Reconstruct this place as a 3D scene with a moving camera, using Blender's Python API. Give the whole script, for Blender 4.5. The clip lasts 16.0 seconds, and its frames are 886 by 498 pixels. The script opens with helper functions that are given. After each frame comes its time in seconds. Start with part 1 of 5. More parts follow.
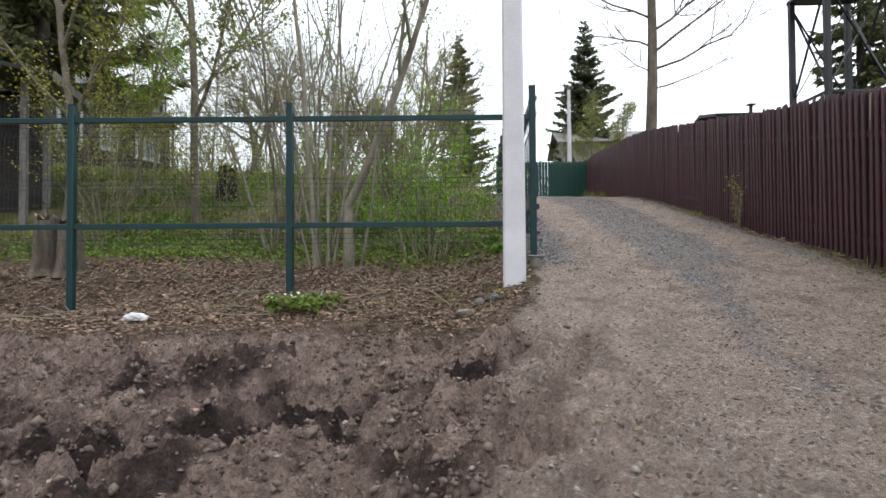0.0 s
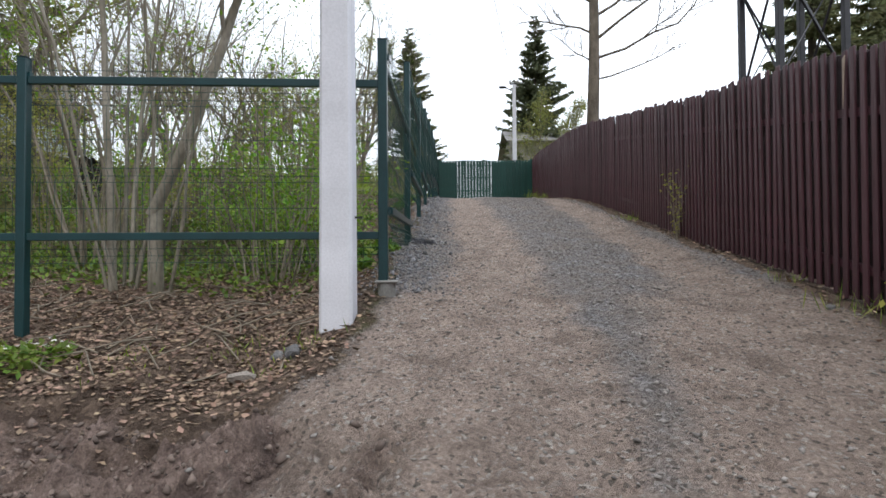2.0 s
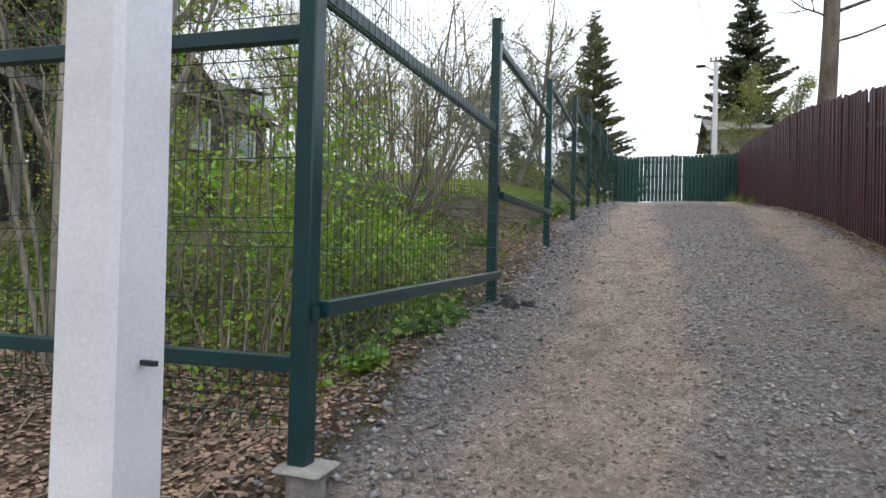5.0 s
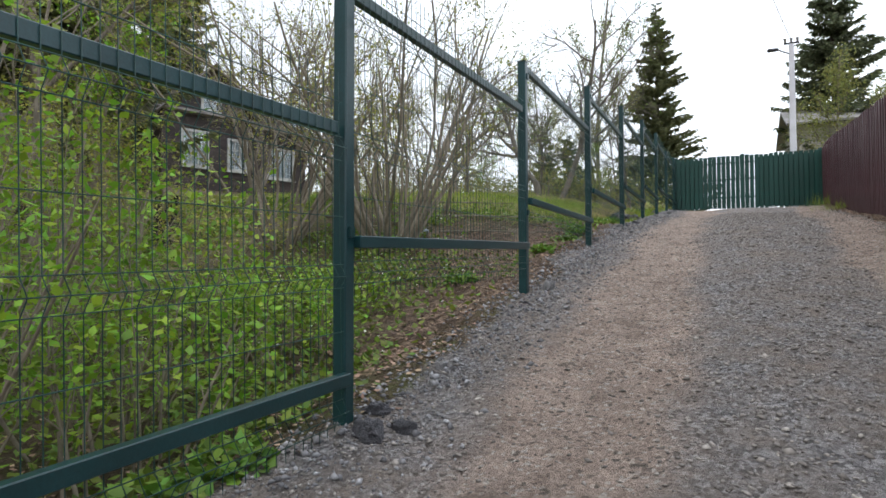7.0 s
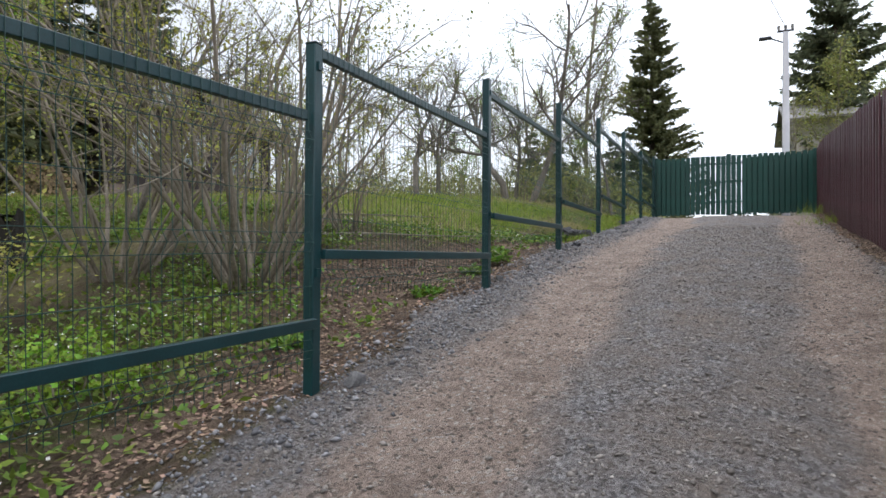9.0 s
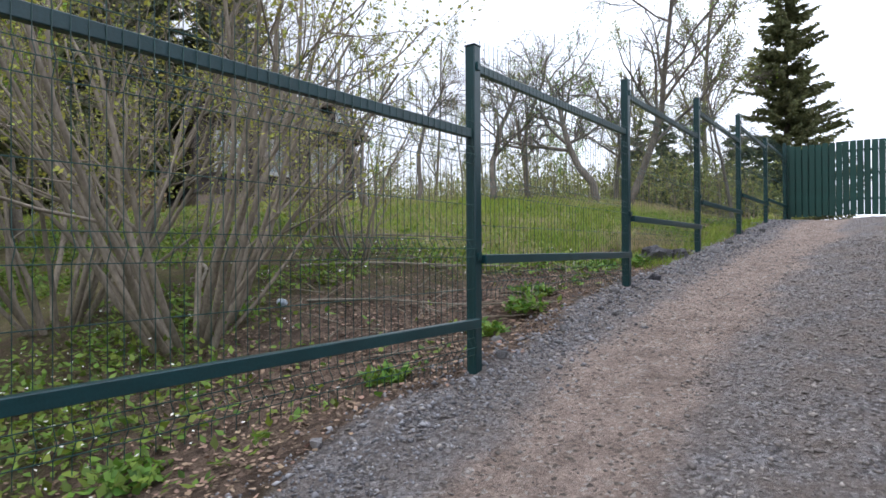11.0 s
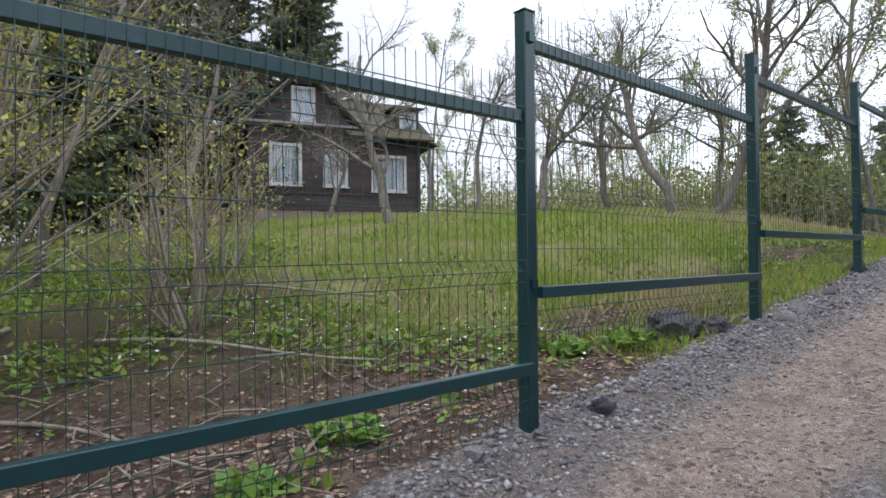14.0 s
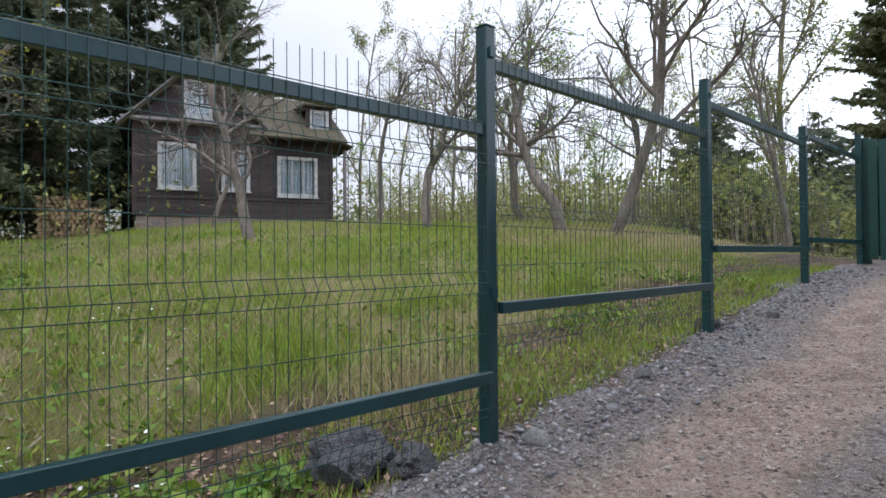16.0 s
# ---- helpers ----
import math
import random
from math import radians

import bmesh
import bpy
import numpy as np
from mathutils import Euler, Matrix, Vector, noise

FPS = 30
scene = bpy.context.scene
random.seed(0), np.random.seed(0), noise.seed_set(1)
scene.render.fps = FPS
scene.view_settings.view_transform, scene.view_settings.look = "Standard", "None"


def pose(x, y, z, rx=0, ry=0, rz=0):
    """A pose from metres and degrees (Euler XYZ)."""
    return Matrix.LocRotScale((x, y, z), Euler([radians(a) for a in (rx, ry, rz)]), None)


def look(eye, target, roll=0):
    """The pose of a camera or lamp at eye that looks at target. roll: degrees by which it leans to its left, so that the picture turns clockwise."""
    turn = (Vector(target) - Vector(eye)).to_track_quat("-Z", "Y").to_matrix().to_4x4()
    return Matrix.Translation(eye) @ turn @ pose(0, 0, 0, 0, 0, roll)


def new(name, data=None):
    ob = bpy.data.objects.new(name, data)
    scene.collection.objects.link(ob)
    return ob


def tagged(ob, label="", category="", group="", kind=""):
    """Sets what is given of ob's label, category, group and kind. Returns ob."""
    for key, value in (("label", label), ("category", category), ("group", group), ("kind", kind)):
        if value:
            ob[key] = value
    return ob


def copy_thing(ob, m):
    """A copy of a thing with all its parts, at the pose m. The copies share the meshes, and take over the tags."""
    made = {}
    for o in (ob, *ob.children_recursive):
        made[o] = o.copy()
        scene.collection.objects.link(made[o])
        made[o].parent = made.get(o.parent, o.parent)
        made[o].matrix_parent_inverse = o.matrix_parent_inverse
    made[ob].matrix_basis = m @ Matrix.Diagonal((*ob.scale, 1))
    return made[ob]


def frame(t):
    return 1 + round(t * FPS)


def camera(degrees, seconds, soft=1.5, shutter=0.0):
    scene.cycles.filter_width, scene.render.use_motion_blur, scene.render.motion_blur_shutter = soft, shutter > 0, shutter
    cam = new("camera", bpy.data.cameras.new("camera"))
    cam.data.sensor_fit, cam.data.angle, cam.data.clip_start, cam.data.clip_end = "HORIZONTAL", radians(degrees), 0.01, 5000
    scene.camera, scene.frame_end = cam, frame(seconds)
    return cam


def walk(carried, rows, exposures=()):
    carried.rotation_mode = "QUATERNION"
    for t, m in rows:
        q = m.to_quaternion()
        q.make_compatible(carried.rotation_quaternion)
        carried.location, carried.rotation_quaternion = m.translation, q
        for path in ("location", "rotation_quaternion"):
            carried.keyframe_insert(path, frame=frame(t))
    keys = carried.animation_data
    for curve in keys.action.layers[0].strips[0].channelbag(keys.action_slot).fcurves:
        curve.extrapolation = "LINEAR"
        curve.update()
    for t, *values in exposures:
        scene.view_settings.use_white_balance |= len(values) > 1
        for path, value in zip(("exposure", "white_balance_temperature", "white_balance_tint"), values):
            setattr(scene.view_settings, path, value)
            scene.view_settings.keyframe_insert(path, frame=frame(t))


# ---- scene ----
cam = camera(74.3, 16.0, soft=1.6)
PATH = [
    (0, (-0.528, -6.65, -0.067), (-0.677, -4.656, -0.019), -0.4),
    (0.5, (-0.194, -6.049, -0.03), (-0.327, -4.054, 0.017), -0.5),
    (1, (0.102, -5.571, 0.059), (0.059, -3.572, 0.108), -0.5),
    (1.5, (0.319, -5.15, 0.105), (0.292, -3.15, 0.156), -0.6),
    (2, (0.522, -4.633, 0.148), (0.501, -2.634, 0.196), -0.4),
    (2.5, (0.755, -4.159, 0.229), (0.713, -2.16, 0.283), -0.9),
    (3, (0.954, -3.662, 0.32), (0.876, -1.664, 0.376), -1.0),
    (3.5, (1.074, -3.275, 0.422), (0.96, -1.279, 0.484), -1.1),
    (4, (1.087, -2.852, 0.556), (0.792, -0.875, 0.604), 0.1),
    (6.5, (1.486, -0.143, 1.053), (0.602, 1.65, 1.098), 0.4),
    (7, (1.663, 0.434, 1.161), (0.786, 2.23, 1.221), -0.1),
    (7.5, (1.909, 0.978, 1.267), (1.036, 2.776, 1.326), 0.0),
    (8, (2.133, 1.496, 1.414), (1.271, 3.299, 1.477), -0.2),
    (8.5, (2.273, 2.085, 1.579), (1.405, 3.886, 1.621), 0.1),
    (11, (2.175, 5.103, 2.211), (0.953, 6.686, 2.225), -0.3),
    (11.5, (2.092, 5.643, 2.269), (0.726, 7.104, 2.291), -0.4),
    (12, (2.089, 6.182, 2.373), (0.62, 7.54, 2.388), -0.3),
    (12.5, (2.035, 6.775, 2.448), (0.509, 8.068, 2.477), -0.6),
    (13, (2.013, 7.448, 2.564), (0.467, 8.717, 2.575), -0.6),
    (13.5, (2.028, 8.042, 2.657), (0.495, 9.326, 2.69), -1.0),
    (14, (1.984, 8.762, 2.74), (0.458, 10.055, 2.766), -0.6),
    (14.5, (2.089, 9.421, 2.881), (0.61, 10.768, 2.904), -0.6),
    (15, (2.112, 10.132, 2.958), (0.642, 11.488, 2.986), -0.6),
    (15.5, (2.125, 10.803, 3.066), (0.681, 12.186, 3.094), -0.5),
    (16, (2.044, 11.494, 3.172), (0.594, 12.87, 3.195), -0.5),
]
walk(cam, [(t, look(eye, target, roll)) for t, eye, target, roll in PATH],
     [(0, -0.06, 6500, 10), (3, -0.1, 6400, 10), (6, 0, 6450, 10), (8.5, 0, 6400, 11), (11, 0.1, 6150, 15), (13, 0.2, 6200, 14), (16, 0.1, 6180, 15)])

# ---- world and light: bright overcast spring day ----
SUN_EL, SUN_AZ = 58.0, 192.0
world = bpy.data.worlds.new("world")
scene.world = world
world.use_nodes = True
wn = world.node_tree.nodes
wl = world.node_tree.links
wn.clear()
sky = wn.new("ShaderNodeTexSky")
sky.sky_type = "NISHITA"
sky.sun_disc = False
sky.sun_elevation = radians(SUN_EL)
sky.sun_rotation = radians(SUN_AZ)
sky.dust_density = 6.0
sky.air_density = 1.0
pale = wn.new("ShaderNodeMixRGB")
pale.inputs[0].default_value = 0.86
pale.inputs[2].default_value = (11.9, 12.6, 13.6, 1)
wl.new(sky.outputs[0], pale.inputs[1])
clouds = wn.new("ShaderNodeTexNoise")
clouds.inputs["Scale"].default_value = 2.2
clouds.inputs["Detail"].default_value = 5
ramp = wn.new("ShaderNodeMapRange")
ramp.inputs[1].default_value, ramp.inputs[2].default_value = 0.3, 0.75
ramp.inputs[3].default_value, ramp.inputs[4].default_value = 0.82, 1.1
wl.new(clouds.outputs[0], ramp.inputs[0])
veil = wn.new("ShaderNodeMixRGB")
veil.blend_type = "MULTIPLY"
veil.inputs[0].default_value = 1
wl.new(pale.outputs[0], veil.inputs[1])
wl.new(ramp.outputs[0], veil.inputs[2])
bg = wn.new("ShaderNodeBackground")
bg.inputs[1].default_value = 0.132
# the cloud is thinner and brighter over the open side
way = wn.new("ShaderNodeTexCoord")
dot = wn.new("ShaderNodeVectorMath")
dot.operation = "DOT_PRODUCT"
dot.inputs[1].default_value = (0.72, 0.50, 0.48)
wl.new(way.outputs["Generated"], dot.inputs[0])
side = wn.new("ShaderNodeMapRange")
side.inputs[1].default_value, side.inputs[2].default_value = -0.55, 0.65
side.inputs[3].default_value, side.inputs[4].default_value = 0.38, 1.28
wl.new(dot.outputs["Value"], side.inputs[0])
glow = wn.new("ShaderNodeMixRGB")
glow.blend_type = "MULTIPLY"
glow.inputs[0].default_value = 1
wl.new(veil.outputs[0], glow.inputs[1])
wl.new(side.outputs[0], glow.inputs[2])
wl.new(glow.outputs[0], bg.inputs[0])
wout = wn.new("ShaderNodeOutputWorld")
wl.new(bg.outputs[0], wout.inputs[0])
sun = new("sun", bpy.data.lights.new("sun", "SUN"))
sun.data.energy = 1.2
sun.data.angle = radians(14)
sun.data.color = (1.0, 0.975, 0.94)
az = radians(SUN_AZ)
el = radians(SUN_EL)
sun.matrix_world = look((math.sin(az) * math.cos(el) * 60, math.cos(az) * math.cos(el) * 60, math.sin(el) * 60), (0, 0, 0))

# ---- materials ----
def nodes_of(m):
    m.use_nodes = True
    return m.node_tree.nodes, m.node_tree.links, m.node_tree.nodes["Principled BSDF"]


def surface(name, base, rough=0.8, vary=0.25, scale=6.0, fine=60.0, bump=0.3, metal=0.0, tint=None, spread=0.0, stretch=(1, 1, 1), depth=0.01):
    """Paint-like surface with variation at two scales, a relief, and a shift from object to object."""
    m = bpy.data.materials.new(name)
    n, l, p = nodes_of(m)
    co = n.new("ShaderNodeTexCoord")
    mp = n.new("ShaderNodeMapping")
    mp.inputs["Scale"].default_value = stretch
    l.new(co.outputs["Object"], mp.inputs[0])
    big = n.new("ShaderNodeTexNoise")
    big.inputs["Scale"].default_value = scale
    big.inputs["Detail"].default_value = 4
    l.new(mp.outputs[0], big.inputs["Vector"])
    small = n.new("ShaderNodeTexNoise")
    small.inputs["Scale"].default_value = fine
    small.inputs["Detail"].default_value = 3
    l.new(mp.outputs[0], small.inputs["Vector"])
    mix = n.new("ShaderNodeMixRGB")
    mix.inputs[1].default_value = (*base, 1)
    mix.inputs[2].default_value = (*(tint or tuple(c * 0.55 for c in base)), 1)
    r = n.new("ShaderNodeMapRange")
    r.inputs[1].default_value, r.inputs[2].default_value = 0.35, 0.7
    l.new(big.outputs[0], r.inputs[0])
    l.new(r.outputs[0], mix.inputs[0])
    hsv = n.new("ShaderNodeHueSaturation")
    l.new(mix.outputs[0], hsv.inputs["Color"])
    v = n.new("ShaderNodeMapRange")
    v.inputs[1].default_value, v.inputs[2].default_value = 0.3, 0.7
    v.inputs[3].default_value, v.inputs[4].default_value = 1 - vary, 1 + vary
    l.new(small.outputs[0], v.inputs[0])
    if spread:
        info = n.new("ShaderNodeObjectInfo")
        s = n.new("ShaderNodeMapRange")
        s.inputs[3].default_value, s.inputs[4].default_value = 1 - spread, 1 + spread
        l.new(info.outputs["Random"], s.inputs[0])
        mul = n.new("ShaderNodeMath")
        mul.operation = "MULTIPLY"
        l.new(v.outputs[0], mul.inputs[0])
        l.new(s.outputs[0], mul.inputs[1])
        l.new(mul.outputs[0], hsv.inputs["Value"])
    else:
        l.new(v.outputs[0], hsv.inputs["Value"])
    l.new(hsv.outputs[0], p.inputs["Base Color"])
    p.inputs["Roughness"].default_value = rough
    p.inputs["Metallic"].default_value = metal
    if bump:
        b = n.new("ShaderNodeBump")
        b.inputs["Strength"].default_value = bump
        b.inputs["Distance"].default_value = depth
        l.new(small.outputs[0], b.inputs["Height"])
        l.new(b.outputs[0], p.inputs["Normal"])
    return m


def leafy(name, base, vary=0.35, rough=0.6, through_light=0.35, hue=0.03):
    """Leaves: colour changes from leaf to leaf, and light comes through them."""
    m = bpy.data.materials.new(name)
    n, l, p = nodes_of(m)
    geo = n.new("ShaderNodeNewGeometry")
    hsv = n.new("ShaderNodeHueSaturation")
    hsv.inputs["Color"].default_value = (*base, 1)
    v = n.new("ShaderNodeMapRange")
    v.inputs[3].default_value, v.inputs[4].default_value = 1 - vary, 1 + vary
    l.new(geo.outputs["Random Per Island"], v.inputs[0])
    l.new(v.outputs[0], hsv.inputs["Value"])
    w = n.new("ShaderNodeTexWhiteNoise")
    w.noise_dimensions = "1D"
    l.new(geo.outputs["Random Per Island"], w.inputs["W"])
    h = n.new("ShaderNodeMapRange")
    h.inputs[3].default_value, h.inputs[4].default_value = 0.5 - hue, 0.5 + hue
    l.new(w.outputs["Value"], h.inputs[0])
    l.new(h.outputs[0], hsv.inputs["Hue"])
    l.new(hsv.outputs[0], p.inputs["Base Color"])
    p.inputs["Roughness"].default_value = rough
    if through_light:
        t = n.new("ShaderNodeBsdfTranslucent")
        l.new(hsv.outputs[0], t.inputs[0])
        mixs = n.new("ShaderNodeMixShader")
        mixs.inputs[0].default_value = through_light
        l.new(p.outputs[0], mixs.inputs[1])
        l.new(t.outputs[0], mixs.inputs[2])
        l.new(mixs.outputs[0], n["Material Output"].inputs[0])
    return m


GREEN_PAINT = surface("green paint", (0.008, 0.044, 0.049), 0.34, 0.15, 3, 90, 0.08, tint=(0.005, 0.031, 0.034), spread=0.08)
WIRE_PAINT = surface("green wire coat", (0.010, 0.058, 0.050), 0.5, 0.1, 3, 60, 0)
GATE_PAINT = surface("green gate paint", (0.007, 0.056, 0.045), 0.42, 0.15, 4, 60, 0.1, tint=(0.005, 0.042, 0.034), spread=0.12)
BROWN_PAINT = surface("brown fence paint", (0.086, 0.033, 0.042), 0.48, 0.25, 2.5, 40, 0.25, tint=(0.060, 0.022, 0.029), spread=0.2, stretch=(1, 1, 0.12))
# the same brown, much darker: shade between the boards is put into the colour
BROWN_GAP_SHADE = surface("brown fence paint with gap shade", (0.030, 0.012, 0.015), 0.6, 0.2, 2.5, 40, 0.25, spread=0.2, stretch=(1, 1, 0.12))
RAW_WOOD = surface("pale unpainted wood", (0.48, 0.38, 0.30), 0.8, 0.2, 4, 50, 0.3, stretch=(1, 1, 0.1))
WHITEWASH = surface("whitewashed concrete", (0.74, 0.75, 0.80), 0.8, 0.06, 2.0, 70, 0.25, tint=(0.60, 0.61, 0.65), depth=0.004)
CONCRETE = surface("grey concrete", (0.33, 0.32, 0.30), 0.9, 0.15, 6, 60, 0.4)
BLACK_STEEL = surface("dark painted steel", (0.020, 0.020, 0.026), 0.45, 0.15, 6, 50, 0.1)
BARK_PALE = surface("pale smooth bark", (0.26, 0.235, 0.19), 0.85, 0.25, 5, 40, 0.5, tint=(0.14, 0.125, 0.09), stretch=(1, 1, 0.4))
BARK_GREY = surface("grey bark", (0.20, 0.17, 0.135), 0.9, 0.3, 6, 50, 0.8, tint=(0.09, 0.075, 0.055), stretch=(1, 1, 0.35))
BARK_DARK = surface("dark bark", (0.10, 0.08, 0.062), 0.95, 0.3, 6, 40, 0.8, tint=(0.04, 0.033, 0.026), stretch=(1, 1, 0.35))
BARK_HAZEL = surface("hazel bark", (0.27, 0.232, 0.182), 0.85, 0.25, 6, 40, 0.4, tint=(0.14, 0.118, 0.085), stretch=(1, 1, 0.4))
LEAF_LIME = leafy("young lime leaves", (0.21, 0.36, 0.030), 0.35)
LEAF_YELLOW = leafy("yellow-green opening leaves", (0.33, 0.34, 0.065), 0.35)
LEAF_DULL = leafy("thin distant leaves", (0.27, 0.29, 0.09), 0.35)
LEAF_GROUND = leafy("ground plants", (0.15, 0.23, 0.032), 0.45)
NEEDLES = leafy("spruce needles", (0.140, 0.165, 0.092), 0.45, 0.7, 0.4)
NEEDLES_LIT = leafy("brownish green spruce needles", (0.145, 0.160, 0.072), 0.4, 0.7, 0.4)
GRASS = leafy("spring grass", (0.235, 0.315, 0.048), 0.4)
DRY_GRASS = leafy("dry grass", (0.37, 0.315, 0.17), 0.3)
LITTER = leafy("fallen dry leaves", (0.27, 0.185, 0.130), 0.6, 0.85, 0.0, 0.02)
PETAL = leafy("white petals", (0.80, 0.80, 0.76), 0.08, 0.6, 0.2, 0.0)
STONE_GREY = surface("grey crushed stone", (0.20, 0.197, 0.198), 0.9, 0.2, 8, 60, 0.4, spread=0.3)
STONE_DARK = surface("dark slag rock", (0.20, 0.20, 0.225), 0.8, 0.4, 9, 26, 1.0, spread=0.2, depth=0.09)
PLANK_DARK = surface("tarred dark siding", (0.058, 0.044, 0.042), 0.8, 0.3, 2, 30, 0.4, tint=(0.034, 0.025, 0.024), stretch=(0.2, 1, 1), spread=0.2)
FRAME_WHITE = surface("old white window paint", (0.55, 0.55, 0.54), 0.7, 0.12, 5, 40, 0.3)
CURTAIN = surface("grey-blue curtain", (0.48, 0.54, 0.58), 0.9, 0.15, 8, 20, 0.2, stretch=(6, 1, 0.3))
ROOF_MOSS = surface("mossy old roofing", (0.085, 0.072, 0.045), 0.95, 0.3, 2, 20, 0.6, tint=(0.055, 0.052, 0.030))
ROOF_GREY = surface("grey sheet roof", (0.32, 0.31, 0.31), 0.7, 0.12, 2, 20, 0.2)
GREY_PLANK = surface("weathered grey planks", (0.25, 0.23, 0.23), 0.9, 0.2, 3, 30, 0.4, stretch=(1, 1, 0.2), spread=0.15)
LOG_END = surface("split firewood", (0.36, 0.26, 0.15), 0.9, 0.3, 6, 30, 0.4, spread=0.35)
WHITE_PLASTIC = surface("white plastic", (0.78, 0.78, 0.80), 0.45, 0.05, 5, 30, 0.1)
CUT_WOOD = surface("cut wood face", (0.42, 0.34, 0.25), 0.85, 0.2, 8, 40, 0.4)
STUMP_BARK = surface("rotten stump bark", (0.17, 0.140, 0.11), 0.95, 0.35, 5, 40, 0.9, tint=(0.05, 0.04, 0.03), stretch=(1, 1, 0.3))
STUMP_DARK = surface("blackened stump", (0.028, 0.023, 0.018), 0.95, 0.4, 6, 40, 0.9)
GLASS = bpy.data.materials.new("window glass")
gn, gl_, gp = nodes_of(GLASS)
gp.inputs["Base Color"].default_value = (0.9, 0.95, 0.97, 1)
gp.inputs["Roughness"].default_value = 0.05
gp.inputs["Transmission Weight"].default_value = 1.0


def ground_material():
    """Earth, packed tracks, crushed stone, mud, litter and turf, blended by the masks in the mesh."""
    m = bpy.data.materials.new("ground")
    n, l, p = nodes_of(m)
    co = n.new("ShaderNodeTexCoord")

    def tex(scale, detail=5, rough=0.6):
        t = n.new("ShaderNodeTexNoise")
        t.inputs["Scale"].default_value, t.inputs["Detail"].default_value, t.inputs["Roughness"].default_value = scale, detail, rough
        l.new(co.outputs["Object"], t.inputs["Vector"])
        return t.outputs[0]

    def pair(a, b, f, lo=0.35, hi=0.65):
        r = n.new("ShaderNodeMapRange")
        r.inputs[1].default_value, r.inputs[2].default_value = lo, hi
        l.new(f, r.inputs[0])
        x = n.new("ShaderNodeMixRGB")
        l.new(r.outputs[0], x.inputs[0])
        for s, c in ((1, a), (2, b)):
            if isinstance(c, tuple):
                x.inputs[s].default_value = (*c, 1)
            else:
                l.new(c, x.inputs[s])
        return x.outputs[0]

    vor = n.new("ShaderNodeTexVoronoi")
    vor.inputs["Scale"].default_value = 48
    l.new(co.outputs["Object"], vor.inputs["Vector"])
    vor2 = n.new("ShaderNodeTexVoronoi")
    vor2.inputs["Scale"].default_value = 15
    l.new(co.outputs["Object"], vor2.inputs["Vector"])
    pebble = n.new("ShaderNodeRGBToBW")
    l.new(vor.outputs["Color"], pebble.inputs[0])
    leafb = n.new("ShaderNodeRGBToBW")
    l.new(vor2.outputs["Color"], leafb.inputs[0])
    mid, fine, edge = tex(7), tex(48, 8, 0.8), tex(3.2, 10, 0.8)
    dirt = pair((0.470, 0.372, 0.315), (0.315, 0.246, 0.206), tex(5, 9, 0.75), 0.38, 0.62)
    dirt = pair(dirt, (0.50, 0.45, 0.41), pebble.outputs[0], 0.74, 0.86)
    dirt = pair((0.165, 0.14, 0.122), dirt, pebble.outputs[0], 0.14, 0.26)
    dirt = pair(dirt, (0.250, 0.197, 0.166), tex(2.6, 8, 0.7), 0.53, 0.66)
    gravel = pair((0.125, 0.120, 0.122), (0.41, 0.395, 0.40), pebble.outputs[0], 0.18, 0.85)
    gravel = pair(gravel, (0.275, 0.232, 0.202), tex(2.2, 9, 0.78), 0.40, 0.64)
    mud = pair((0.085, 0.057, 0.050), (0.450, 0.340, 0.292), tex(5.5, 13, 0.85), 0.37, 0.57)
    mud = pair(mud, (0.075, 0.050, 0.045), tex(34, 10, 0.85), 0.54, 0.66)
    litter = pair((0.21, 0.152, 0.115), (0.105, 0.076, 0.058), leafb.outputs[0], 0.3, 0.7)
    turf = pair((0.20, 0.195, 0.065), (0.36, 0.305, 0.175), tex(0.8), 0.42, 0.66)
    soil = pair((0.115, 0.088, 0.060), (0.105, 0.115, 0.042), mid, 0.45, 0.65)
    at = n.new("ShaderNodeAttribute")
    at.attribute_name = "zones"
    sep = n.new("ShaderNodeSeparateColor")
    l.new(at.outputs["Color"], sep.inputs[0])
    at2 = n.new("ShaderNodeAttribute")
    at2.attribute_name = "zones_more"
    sep2 = n.new("ShaderNodeSeparateColor")
    l.new(at2.outputs["Color"], sep2.inputs[0])

    def over(a, b, mask):
        ad = n.new("ShaderNodeMath")
        ad.operation = "MULTIPLY_ADD"
        l.new(edge, ad.inputs[0])
        ad.inputs[1].default_value = 0.9
        l.new(mask, ad.inputs[2])
        return pair(a, b, ad.outputs[0], 0.72, 1.18)

    c = over(soil, litter, sep.outputs[2])
    c = over(c, turf, sep2.outputs[0])
    c = over(c, gravel, sep.outputs[0])
    c = over(c, dirt, sep2.outputs[1])
    c = over(c, mud, sep.outputs[1])
    c = over(c, pair((0.030, 0.021, 0.020), (0.085, 0.060, 0.053), tex(16, 10, 0.8), 0.42, 0.62), sep2.outputs[2])
    hs = n.new("ShaderNodeHueSaturation")
    l.new(c, hs.inputs["Color"])
    vr = n.new("ShaderNodeMapRange")
    vr.inputs[1].default_value, vr.inputs[2].default_value, vr.inputs[3].default_value, vr.inputs[4].default_value = 0.33, 0.67, 0.52, 1.48
    l.new(fine, vr.inputs[0])
    l.new(vr.outputs[0], hs.inputs["Value"])
    l.new(hs.outputs[0], p.inputs["Base Color"])
    p.inputs["Roughness"].default_value = 0.95
    p.inputs["Specular IOR Level"].default_value = 0.2
    hsum = n.new("ShaderNodeMath")
    l.new(fine, hsum.inputs[0])
    l.new(pebble.outputs[0], hsum.inputs[1])
    b = n.new("ShaderNodeBump")
